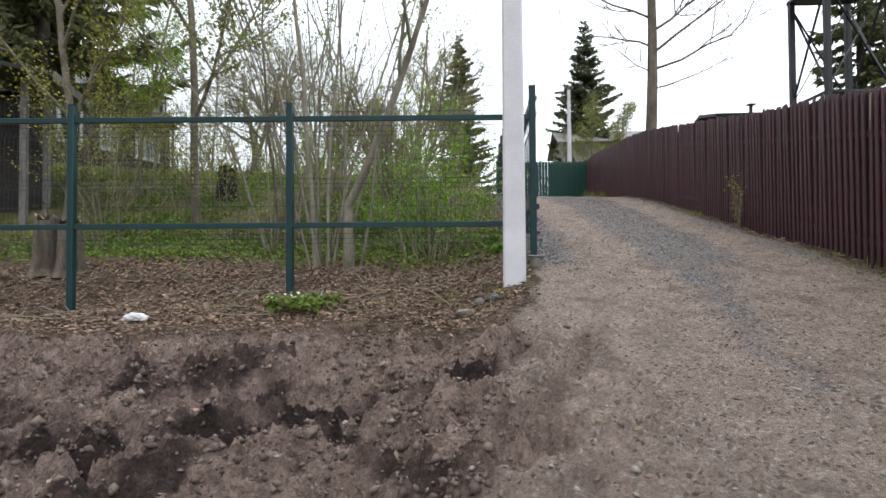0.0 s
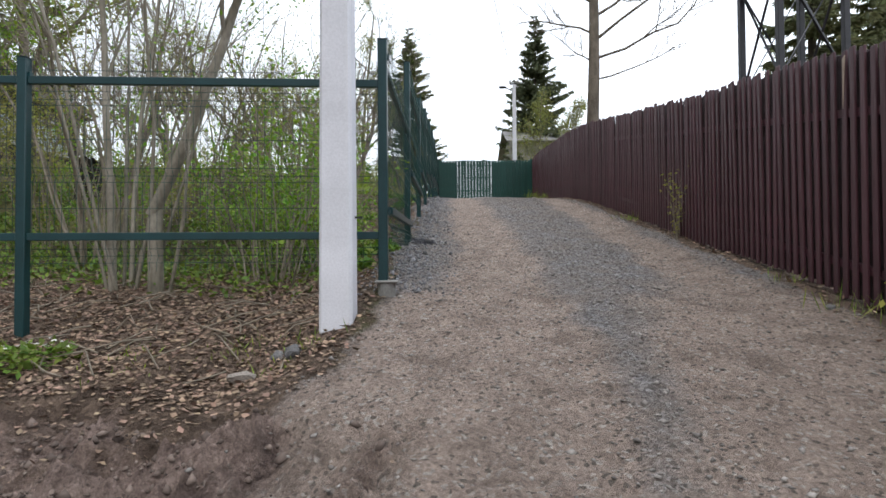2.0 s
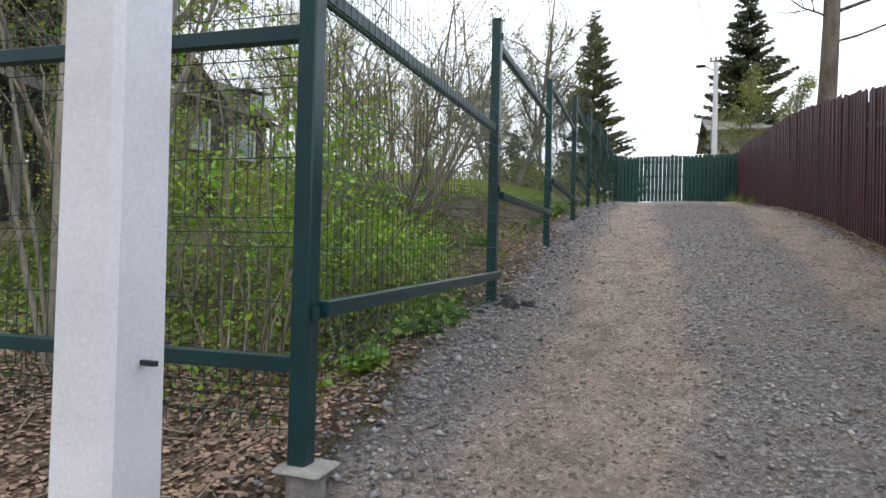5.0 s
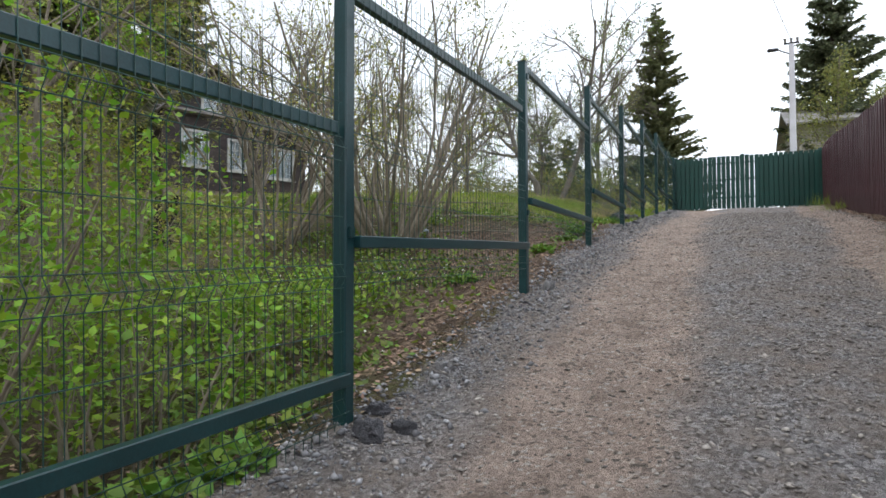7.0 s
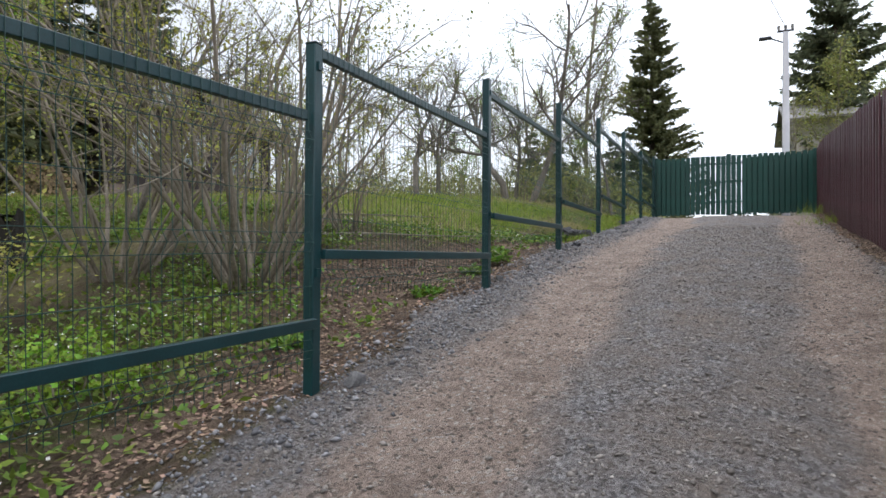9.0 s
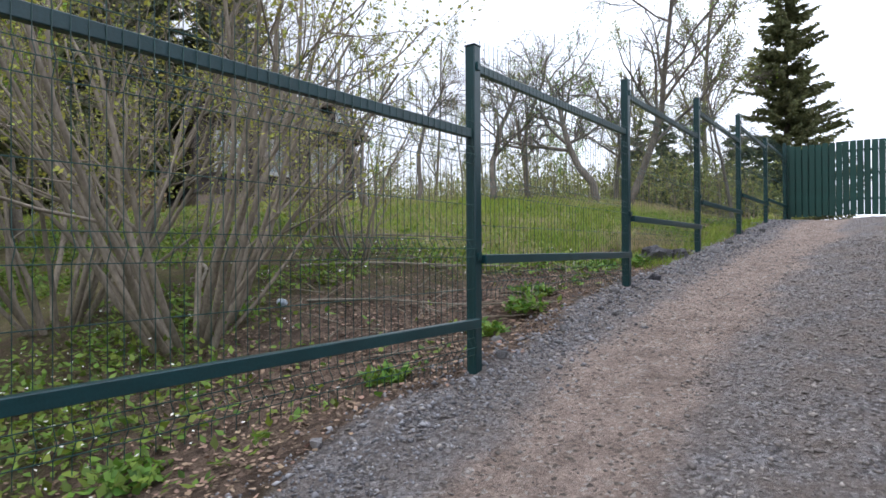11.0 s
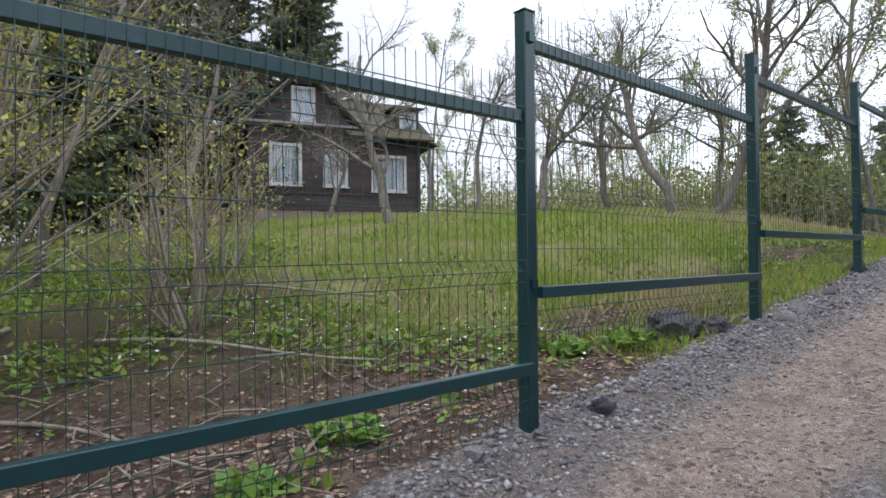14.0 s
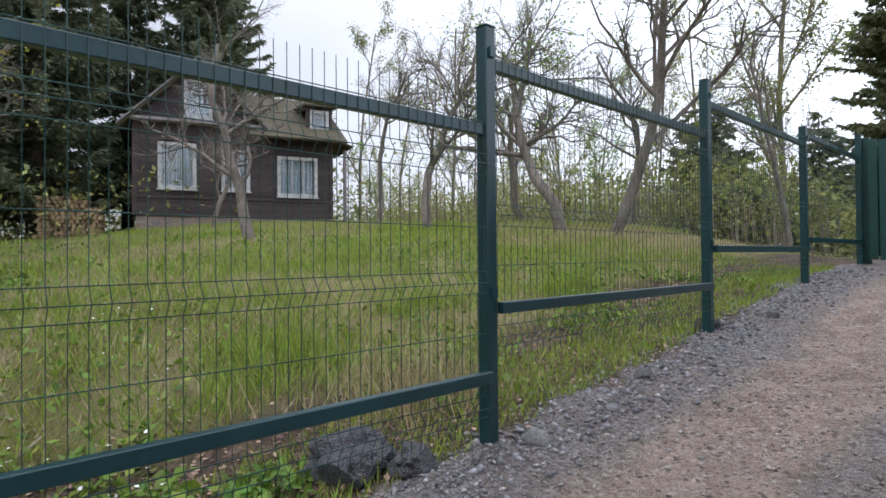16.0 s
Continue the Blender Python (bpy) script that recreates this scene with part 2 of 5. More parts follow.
    b.inputs["Strength"].default_value, b.inputs["Distance"].default_value = 1.0, 0.022
    l.new(hsum.outputs[0], b.inputs["Height"])
    b2 = n.new("ShaderNodeBump")
    b2.inputs["Strength"].default_value, b2.inputs["Distance"].default_value = 0.9, 0.050
    l.new(tex(13, 12, 0.82), b2.inputs["Height"])
    l.new(b2.outputs[0], b.inputs["Normal"])
    l.new(b.outputs[0], p.inputs["Normal"])
    return m


GROUND = ground_material()

# ---- building helpers ----
def part(name, mesh, material, parent=None, label=""):
    """One mesh object from a bmesh or a mesh, under a thing or a part."""
    if isinstance(mesh, bmesh.types.BMesh):
        me = bpy.data.meshes.new(name)
        mesh.to_mesh(me)
        mesh.free()
    else:
        me = mesh
    if not me.materials:
        me.materials.append(material)
    ob = new(name, me)
    if parent is not None:
        ob.parent = parent
    if label:
        ob["label"] = label
    return ob


def empty(name, m, label, category, group="", kind=""):
    ob = new(name)
    ob.empty_display_size = 0.1
    ob.matrix_basis = m
    return tagged(ob, label, category, group, kind)


def box(bm, x0, x1, y0, y1, z0, z1, bevel=0.0, m=None):
    before = len(bm.verts)
    v = [bm.verts.new((x, y, z)) for z in (z0, z1) for y in (y0, y1) for x in (x0, x1)]
    fs = [bm.faces.new([v[i] for i in q]) for q in ((0, 2, 3, 1), (4, 5, 7, 6), (0, 1, 5, 4), (2, 6, 7, 3), (0, 4, 6, 2), (1, 3, 7, 5))]
    out = v
    if bevel:
        es = list({e for f in fs for e in f.edges})
        r = bmesh.ops.bevel(bm, geom=es, offset=bevel, segments=1, affect="EDGES")
        out = list({w for f in r["faces"] for w in f.verts})
    if m is not None:
        bm.verts.ensure_lookup_table()
        bmesh.ops.transform(bm, matrix=m, verts=[w for w in bm.verts[before:]] if not bevel else out)
    return bm


def boxed(*args, **kw):
    return box(bmesh.new(), *args, **kw)


def bar(a, b, w, h=None, up=(0, 0, 1), bevel=0.0):
    """A bmesh bar from a to b of width w and height h."""
    a, b = Vector(a), Vector(b)
    d = b - a
    z = d.normalized()
    x = Vector(up).cross(z)
    if x.length < 1e-4:
        x = Vector((1, 0, 0))
    x.normalize()
    y = z.cross(x)
    m = Matrix((x, y, z)).transposed().to_4x4()
    m.translation = a
    h = h or w
    bm = box(bmesh.new(), -w / 2, w / 2, -h / 2, h / 2, 0, d.length, bevel)
    bm.transform(m)
    return bm


def from_arrays(name, verts, faces, smooth=False):
    """A mesh from arrays of places and of faces that all have the same number of corners."""
    verts, faces = np.asarray(verts, np.float32), np.asarray(faces, np.int32)
    me = bpy.data.meshes.new(name)
    k = faces.shape[1]
    me.vertices.add(len(verts))
    me.vertices.foreach_set("co", verts.ravel())
    me.loops.add(faces.size)
    me.loops.foreach_set("vertex_index", faces.ravel())
    me.polygons.add(len(faces))
    me.polygons.foreach_set("loop_start", np.arange(0, faces.size, k, dtype=np.int32))
    if smooth:
        me.polygons.foreach_set("use_smooth", np.ones(len(faces), bool))
    me.update(calc_edges=True)
    return me


def tubes(name, lines, sides=5):
    """Tapered round tubes along lines of (places, radii), as one mesh."""
    V, F, base = [], [], 0
    ang = np.arange(sides) * 2 * np.pi / sides
    for pts, rad in lines:
        pts = np.asarray(pts, float)
        n = len(pts)
        d = np.gradient(pts, axis=0)
        d /= np.linalg.norm(d, axis=1)[:, None] + 1e-9
        ref = np.zeros(3)
        ref[np.argmin(np.abs(pts[-1] - pts[0]))] = 1.0
        u = np.cross(d, ref)
        u /= np.linalg.norm(u, axis=1)[:, None] + 1e-9
        w = np.cross(d, u)
        r = np.asarray(rad, float)[:, None, None]
        ring = pts[:, None, :] + r * (np.cos(ang)[None, :, None] * u[:, None, :] + np.sin(ang)[None, :, None] * w[:, None, :])
        V.append(ring.reshape(-1, 3))
        i = np.arange(n - 1)[:, None] * sides
        j = np.arange(sides)[None, :]
        jn = (j + 1) % sides
        F.append((base + np.stack([i + j, i + jn, i + sides + jn, i + sides + j], -1)).reshape(-1, 4))
        base += n * sides
    return from_arrays(name, np.concatenate(V), np.concatenate(F), True)


def blades(name, places, size, rng, flat=0.0, long=1.6, lift=None):
    """Many small folded leaves: each two triangles that share the midrib."""
    p = np.asarray(places, float)
    n = len(p)
    d = rng.normal(size=(n, 3))
    d[:, 2] *= 1 - flat
    d /= np.linalg.norm(d, axis=1)[:, None] + 1e-9
    if lift is not None:
        d[:, 2] += lift
        d /= np.linalg.norm(d, axis=1)[:, None]
    q = rng.normal(size=(n, 3))
    if flat:
        q[:, 2] *= 1 - flat
    s = np.cross(d, q)
    if flat:
        s = np.cross(d, np.array([0, 0, 1.0]) + 0.35 * rng.normal(size=(n, 3)))
    s /= np.linalg.norm(s, axis=1)[:, None] + 1e-9
    nrm = np.cross(d, s)
    L = (np.asarray(size) * rng.uniform(0.6, 1.3, n))[:, None]
    W = L / long
    a, b = p, p + d * L
    mid = p + d * L * 0.45
    c1, c2 = mid + s * W * 0.5 + nrm * W * 0.12, mid - s * W * 0.5 + nrm * W * 0.12
    V = np.stack([a, c1, b, c2], 1).reshape(-1, 3)
    k = np.arange(n)[:, None] * 4
    F = np.concatenate([k + [[0, 1, 2]], k + [[0, 2, 3]]], 1).reshape(-1, 3)
    return from_arrays(name, V, F)


def hash2(ix, iy, seed):
    h = (ix.astype(np.int64) * 374761393 + iy.astype(np.int64) * 668265263 + seed * 1442695041) & 0x7FFFFFFF
    h = ((h ^ (h >> 13)) * 1274126177) & 0x7FFFFFFF
    return ((h ^ (h >> 16)) & 0xFFFF) / 65535.0


def bumps(x, y, scale, seed=0):
    """Smooth value noise from -1 to 1."""
    x, y = np.asarray(x) * scale, np.asarray(y) * scale
    ix, iy = np.floor(x), np.floor(y)
    fx, fy = x - ix, y - iy
    fx, fy = fx * fx * (3 - 2 * fx), fy * fy * (3 - 2 * fy)
    a, b = hash2(ix, iy, seed), hash2(ix + 1, iy, seed)
    c, d = hash2(ix, iy + 1, seed), hash2(ix + 1, iy + 1, seed)
    return 2 * (a + (b - a) * fx + (c - a) * fy + (a - b - c + d) * fx * fy) - 1


def ease(v, a, b):
    s = np.clip((np.asarray(v, float) - a) / (b - a), 0, 1)
    return s * s * (3 - 2 * s)


# ---- the lie of the land ----
RISE_Y = (-400, -30, -12, -6.7, -2.7, -1, 0.2, 2.7, 5.5, 8.25, 11, 13.75, 16.5, 19.25, 22, 24, 30, 40, 400)
RISE_Z = (-4, -3.6, -2.3, -1.42, -0.69, -0.31, -0.03, 0.36, 0.9, 1.42, 1.86, 2.15, 2.46, 2.82, 3.0, 3.05, 2.85, 2.6, 2.6)
FENCE_Y = (-14, -5, -0.9, 2, 6, 11, 17, 22, 40)
FENCE_X = (2.9, 3.3, 3.46, 3.6, 3.76, 3.82, 4.08, 4.35, 5.2)


def land(x, y):
    """Height of the smooth ground."""
    x, y = np.asarray(x, float), np.asarray(y, float)
    z = sum(np.interp(y + o, RISE_Y, RISE_Z) for o in (-0.8, 0, 0.8)) / 3
    u, A = np.clip(-x, 0, 25), ease(y, 3, 12)
    z = z + (1 - A) * (-0.25 * ease(u, 0.1, 1.0)) + A * (0.72 * ease(u, 0.2, 5.5) + 0.05 * np.maximum(0, u - 5))
    return z + 0.25 * ease(x - np.interp(y, FENCE_Y, FENCE_X), 0.1, 3)


def masks(x, y):
    """lane, mud, litter, turf, track: how much of each covers the ground."""
    fx = np.interp(y, FENCE_Y, FENCE_X)
    wob = 0.18 * bumps(x, y, 0.8, 5) + 0.10 * bumps(x, y, 3, 6)
    left = -0.12 + np.where(y < -2, 0.30 * (y + 2), 0) - 0.25 * ease(-y, 1.4, 2.2)
    lane = ease(x + wob, left - 0.12, left + 0.22) * (1 - ease(x + wob * 0.4, fx - 0.30, fx - 0.05)) * (1 - ease(y, 23, 25))
    mud = ease(-y - wob * 2, 1.45, 1.95) * (1 - ease(x + wob * 2 - 0.28 * (y + 2), -0.25, 0.35)) * ease(x, -14, -9)
    rut = np.exp(-((x + 0.12 - 0.39 * (y + 3)) / 0.24) ** 2) * ease(y, -4.2, -3.6) * (1 - ease(y, -2.2, -1.7))
    mud = np.maximum(mud, 0.34 * ease(-y, 2.2, 3.0) * (1 - ease(x + wob, 0.2, 0.8)))
    mud = np.maximum(mud, 0.42 * rut)
    a, b = 0.98 + 0.05 * np.sin(y * 0.5), 2.80 + 0.04 * np.clip(y, 0, 22)
    track = np.exp(-((x - a - wob * 0.8) / 0.50) ** 2) + 0.95 * np.exp(-((x - b - wob * 0.8) / 0.42) ** 2)
    mid = np.interp(y, (-6, -3, -0.4, 4), (0.5, 1.15, 1.64, 1.97))
    track = np.maximum(track, 0.95 * ease(-y, -1.5, 1.0) * (1 - 0.68 * np.exp(-((x - mid - 1.6 * wob) / 0.48) ** 2)))
    track = np.clip(track * 1.35 - 0.15, 0, 1) * lane
    litter = (1 - ease(y, 1.0, 3.2)) * ease(-x, -0.1, 0.3) + ease(y, 2.0, 5.5) * np.exp(-((x + 0.75 + wob) / 0.7) ** 2) + 0.75 * np.exp(-(((x + 1.6) / 1.8) ** 2 + ((y - 8.5) / 2.2) ** 2))
    litter = np.clip(np.maximum(litter, 0.8 * ease(x, fx - 0.35, fx - 0.1)), 0, 1)
    turf = ease(y - 0.35 * (-x - 1.5), 9.5, 12.5) * ease(-x - wob, 0.9, 2.2) + 0.5 * ease(-x, 3.5, 6) * ease(y, 2.5, 5)
    turf = np.maximum(turf, 0.8 * ease(y, 23.5, 26))
    return lane, mud, litter, np.clip(turf, 0, 1), track


def trench_at(x, y):
    """The churned trench across the mud."""
    return np.exp(-((y + 2.75 - 0.33 * (x + 1.2) + 0.12 * bumps(x, y, 1.7, 9)) / 0.26) ** 2) * ease(x, -4.2, -2.6) * (1 - ease(x, -0.1, 0.35))


def rough_land(x, y):
    """Height of the ground with its lumps, ruts and stones."""
    lane, mud, litter, turf, track = masks(x, y)
    z = land(x, y)
    z = z + lane * (0.010 * bumps(x, y, 3.5, 16) + 0.011 * bumps(x, y, 9, 1) + 0.008 * bumps(x, y, 22, 2)) - 0.025 * track + 0.02 * lane * np.exp(-((x - 1.95) / 0.4) ** 2)
    wx, wy = x + 0.10 * bumps(x, y, 4, 17) + 0.03 * bumps(x, y, 13, 19), y + 0.10 * bumps(x, y, 4, 27) + 0.03 * bumps(x, y, 13, 29)
    lump = 0.15 * np.abs(bumps(wx, wy, 1.7, 3)) + 0.13 * (1 - np.abs(bumps(wx, wy, 3.6, 4))) ** 2 + 0.095 * (1 - np.abs(bumps(wx, wy, 7.5, 8))) ** 2
    lump = lump + 0.062 * bumps(wx, wy, 15, 14) + 0.045 * np.abs(bumps(wx, wy, 27, 24)) + 0.026 * bumps(x, y, 45, 25)
    z = z + mud * (lump - 0.22)
    # the churned trench and the wheel rut beside it
    trench = trench_at(x, y)
    z = z - 0.13 * trench * (1 + 0.6 * bumps(x, y, 5, 10))
    rut = np.exp(-((x + 0.12 - 0.39 * (y + 3)) / 0.15) ** 4) * ease(y, -4.0, -3.5) * (1 - ease(y, -2.3, -1.9))
    z = z - 0.055 * rut * (1 + 0.55 * np.clip(3 * np.sin(62 * (y + 0.8 * np.abs(x + 0.12 - 0.39 * (y + 3)))), -1, 1))
    # the hollow under the front fence
    z = z - 0.30 * np.exp(-(((x + 6.0) / 1.7) ** 2 + ((y + 0.1) / 0.8) ** 2)) - 0.06 * np.exp(-(((x + 0.3) / 0.5) ** 2 + ((y + 0.9) / 0.5) ** 2))
    other = np.clip(1 - lane - mud, 0, 1)
    z = z + other * (0.035 * bumps(x, y, 1.2, 11) + 0.02 * bumps(x, y, 5, 12) + 0.012 * bumps(x, y, 15, 13))
    # loose shoulder of crushed stone under the mesh fence
    z = z + 0.03 * np.exp(-((x + 0.02) / 0.22) ** 2) * ease(y, -0.5, 1) * (1 + 0.8 * bumps(x, y, 4, 15)) * (1 - ease(y, 21, 22))
    return z


def at(x, y):
    return float(rough_land(np.array([x]), np.array([y]))[0])


def steps(lo, hi, fine, far, grow=1.18):
    mid = list(np.arange(lo, hi, fine))
    out, s, v = [], fine, hi
    while v < far:
        out.append(v)
        s *= grow
        v += s
    s, v, back = fine, lo, []
    while v > -far:
        s *= grow
        v -= s
        back.append(v)
    return np.array(back[::-1] + mid + out)


gx = steps(-5.0, 4.6, 0.040, 600)
gx = np.sort(np.concatenate([gx, gx[(gx > -4.2) & (gx < 0.9)] + 0.020]))
gy = steps(-7.5, 20.0, 0.056, 600)
gy = np.sort(np.concatenate([gy[(gy < -5.9) | (gy > -1.3)], np.arange(-5.88, -1.31, 0.019)]))
X, Y = np.meshgrid(gx, gy)
Zg = rough_land(X, Y)
nx, ny = len(gx), len(gy)
ii = (np.arange(ny - 1)[:, None] * nx + np.arange(nx - 1)[None, :]).ravel()
ground_mesh = from_arrays("ground", np.stack([X, Y, Zg], -1).reshape(-1, 3), np.stack([ii, ii + 1, ii + nx + 1, ii + nx], 1), True)
lane_m, mud_m, litter_m, turf_m, track_m = masks(X, Y)
wet_m = np.clip(trench_at(X, Y) * (0.95 + 0.5 * bumps(X, Y, 5, 63)) + 0.65 * mud_m * ease(bumps(X, Y, 1.3, 61) + 0.5 * bumps(X, Y, 4, 62), 0.15, 0.6), 0, 1) * mud_m
one = np.ones(X.size)
for nm, chans in (("zones", (lane_m, mud_m, litter_m)), ("zones_more", (turf_m, track_m, wet_m))):
    attr = ground_mesh.color_attributes.new(nm, "FLOAT_COLOR", "POINT")
    attr.data.foreach_set("color", np.stack([c.ravel() for c in chans] + [one], 1).astype(np.float32).ravel())
ground = part("ground", ground_mesh, GROUND)
tagged(ground, "sloping ground with gravel lane, churned mud, leaf litter and grass", "ground", kind="structure")

# ---- green mesh fence ----
SPACING = 2.75
POST_W = 0.075
# for each span along the lane: height of its lower and upper rail, and its slope in degrees
SPANS = ((0.57, 1.75, 1.4), (1.28, 2.51, 1.4), (1.755, 2.98, 0.1), (2.17, 3.425, 0.3), (2.555, 3.82, 0), (2.90, 4.17, 0), (3.21, 4.44, 0), (3.32, 4.56, 0))
TIPS = (1.93, 2.70, 3.02, 3.56, 3.975, 4.355, 4.63, 4.64, 4.92)


def post_part(fence, x, y, tip):
    z0 = at(x, y) - 0.15
    h = tip - z0
    w = POST_W / 2
    tube = part("post", boxed(-w, w, -w, w, 0, h, bevel=0.006), GREEN_PAINT, fence)
    tube.matrix_basis = fence.matrix_basis.inverted() @ pose(x, y, z0)
    part("cap", boxed(-w - 0.003, w + 0.003, -w - 0.003, w + 0.003, h + 0.001, h + 0.007), GREEN_PAINT, tube)
    for zz in (h - 0.16, h - 1.4):
        part("clamp", boxed(w + 0.001, w + 0.016, -0.018, 0.018, zz, zz + 0.05), GREEN_PAINT, tube)
    return tube


def mesh_panel(length):
    """Welded wire panel with bends, standing on the line from 0 to length along y; z 0 is its lower rail, wires on the side of +x."""
    V, F = [], []
    r = 0.0013
    low, high = -0.27, 1.44
    bends = (-0.15, 0.48, 1.08)

    def depth_at(z):
        for b in bends:
            if abs(z - b) < 0.055:
                return 0.035 * (1 - abs(z - b) / 0.055)
        return 0.0

    def wire(pts, axis):
        base = len(V)
        for p in pts:
            for a, b in ((-r, -r), (r, -r), (r, r), (-r, r)) if axis == "z" else ((-r, -0.002), (r, -0.002), (r, 0.002), (-r, 0.002)):
                V.append((p[0] + a, p[1] + b, p[2]) if axis == "z" else (p[0] + a, p[1], p[2] + b))
        for k in range(len(pts) - 1):
            for j in range(4):
                F.append((base + 4 * k + j, base + 4 * k + (j + 1) % 4, base + 4 * k + 4 + (j + 1) % 4, base + 4 * k + 4 + j))

    zs = sorted({low, high, *[b + o for b in bends for o in (-0.055, 0, 0.055)]})
    n = int(round((length - 0.1) / 0.055))
    for i in range(n + 1):
        y = 0.05 + i * (length - 0.1) / n
        wire([(0.0265 + depth_at(z), y, z) for z in zs], "z")
    for z in sorted({*[b + o for b in bends for o in (-0.055, 0.055)], 0.22, 0.76, 1.30}):
        wire([(0.0295, 0.03, z), (0.0295, length - 0.03, z)], "y")
    for b in bends:
        wire([(0.0295 + 0.035, 0.03, b), (0.0295 + 0.035, length - 0.03, b)], "y")
    return from_arrays("wire_mesh", V, F)


RAIL = boxed(-0.022, 0.0225, POST_W / 2, SPACING - POST_W / 2, -0.03, 0.03, bevel=0.004)
rail_mesh = bpy.data.meshes.new("rail")
RAIL.to_mesh(rail_mesh)
RAIL.free()
wire_mesh = mesh_panel(SPACING)


def panel_parts(fence, m, gap, low_out=0.0):
    back = fence.matrix_basis.inverted()
    part("rail", rail_mesh, GREEN_PAINT, fence).matrix_basis = back @ m @ pose(low_out, 0, 0)
    part("rail", rail_mesh, GREEN_PAINT, fence).matrix_basis = back @ m @ pose(0, 0, gap)
    tagged(part("wire_panel", wire_mesh, WIRE_PAINT, fence, "thin dark green welded wires"), kind="stuff").matrix_basis = back @ m


lane_fence = empty("mesh_fence", pose(0, 0, at(0, 0)), "stepped green welded wire fence on square steel posts along the lane", "fence")
for k, tip in enumerate(TIPS):
    post_part(lane_fence, 0, k * SPACING, tip)
for k, (lo, hi, slope) in enumerate(SPANS):
    panel_parts(lane_fence, pose(0, k * SPACING, lo, slope), hi - lo, 0.0515)
# the front run, away from the lane; it stands a little turned
FRONT_TURN = 94.0
ang = radians(FRONT_TURN)
front_fence = empty("mesh_fence", pose(-SPACING, -0.19, at(-SPACING, -0.19)), "level green welded wire fence on square steel posts before the thicket", "fence")
NARROW = 2.48
for k in range(4):
    a = 0 if k == 0 else SPACING + NARROW * (k - 1)
    b = SPACING + NARROW * k
    post_part(front_fence, -math.sin(ang) * b, math.cos(ang) * b, 1.75)
    panel_parts(front_fence, pose(-math.sin(ang) * a, math.cos(ang) * a, 0.37, 0, 0, FRONT_TURN) @ Matrix.Diagonal((1, (b - a) / SPACING, 1, 1)), 1.21)
foot = empty("post_footing", pose(0.03, -0.01, at(0, 0)), "round concrete footing with a flat cap under the corner post", "post footing")
fb = bmesh.new()
bmesh.ops.create_cone(fb, cap_ends=True, segments=20, radius1=0.075, radius2=0.07, depth=0.2)
fb.transform(Matrix.Translation((0, 0, -0.01)))
part("pier", fb, CONCRETE, foot)
part("slab", boxed(-0.095, 0.095, -0.085, 0.085, 0.092, 0.112, bevel=0.008), CONCRETE, foot)

# ---- whitewashed pole at the corner ----
def pole_thing(x, y, w0, d0, w1, d1, h, turn, label):
    z0 = at(x, y) - 0.3
    th = empty("concrete_pole", pose(x, y, z0, 0, 0, turn), label, "utility pole")
    bm = bmesh.new()
    rings = []
    for i in range(9):
        t = i / 8
        w, d, z = (w0 + (w1 - w0) * t) / 2, (d0 + (d1 - d0) * t) / 2, h * t
        c = 0.18 * w
        ring = [(-w + c, -d), (w - c, -d), (w, -d + c), (w, d - c), (w - c, d), (-w + c, d), (-w, d - c), (-w, -d + c)]
        rings.append([bm.verts.new((a + 0.002 * math.sin(5 * i + a * 30), b, z)) for a, b in ring])
    for r0, r1 in zip(rings, rings[1:]):
        for j in range(8):
            bm.faces.new((r0[j], r0[(j + 1) % 8], r1[(j + 1) % 8], r1[j]))
    bm.faces.new(rings[-1])
    part("shaft", bm, WHITEWASH, th)
    return th


corner_pole = pole_thing(-0.245, -0.60, 0.235, 0.20, 0.165, 0.15, 8.5, -2, "whitewashed concrete utility pole standing beside the fence corner")
part("rod", bar((0.118, 0.0, 1.02), (0.17, 0.0, 1.02), 0.014), BLACK_STEEL, corner_pole)

# ---- brown board fence ----
def fence_x(y):
    return float(np.interp(y, FENCE_Y, FENCE_X))


board_meshes = []
for i in range(5):
    h = 1.84 + 0.005 * i
    bm = boxed(-0.010, 0.010, -0.028, 0.028, 0, h, bevel=0.004)
    for v in bm.verts:
        if v.co.z > h - 0.02:
            v.co.z -= 0.15 * abs(v.co.y)
    me = bpy.data.meshes.new("board")
    bm.to_mesh(me)
    bm.free()
    board_meshes.append(me)
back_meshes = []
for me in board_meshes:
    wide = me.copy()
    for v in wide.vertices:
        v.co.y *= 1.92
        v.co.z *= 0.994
    # back boards carry the shade of the gaps in their colour
    wide.materials.append(BROWN_GAP_SHADE)
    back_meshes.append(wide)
short_board = board_meshes[0].copy()
for v in short_board.vertices:
    v.co.z *= 0.77
rng = np.random.default_rng(4)
spans = [(-13.0 + 2.5 * k, -13.0 + 2.5 * (k + 1)) for k in range(14)]
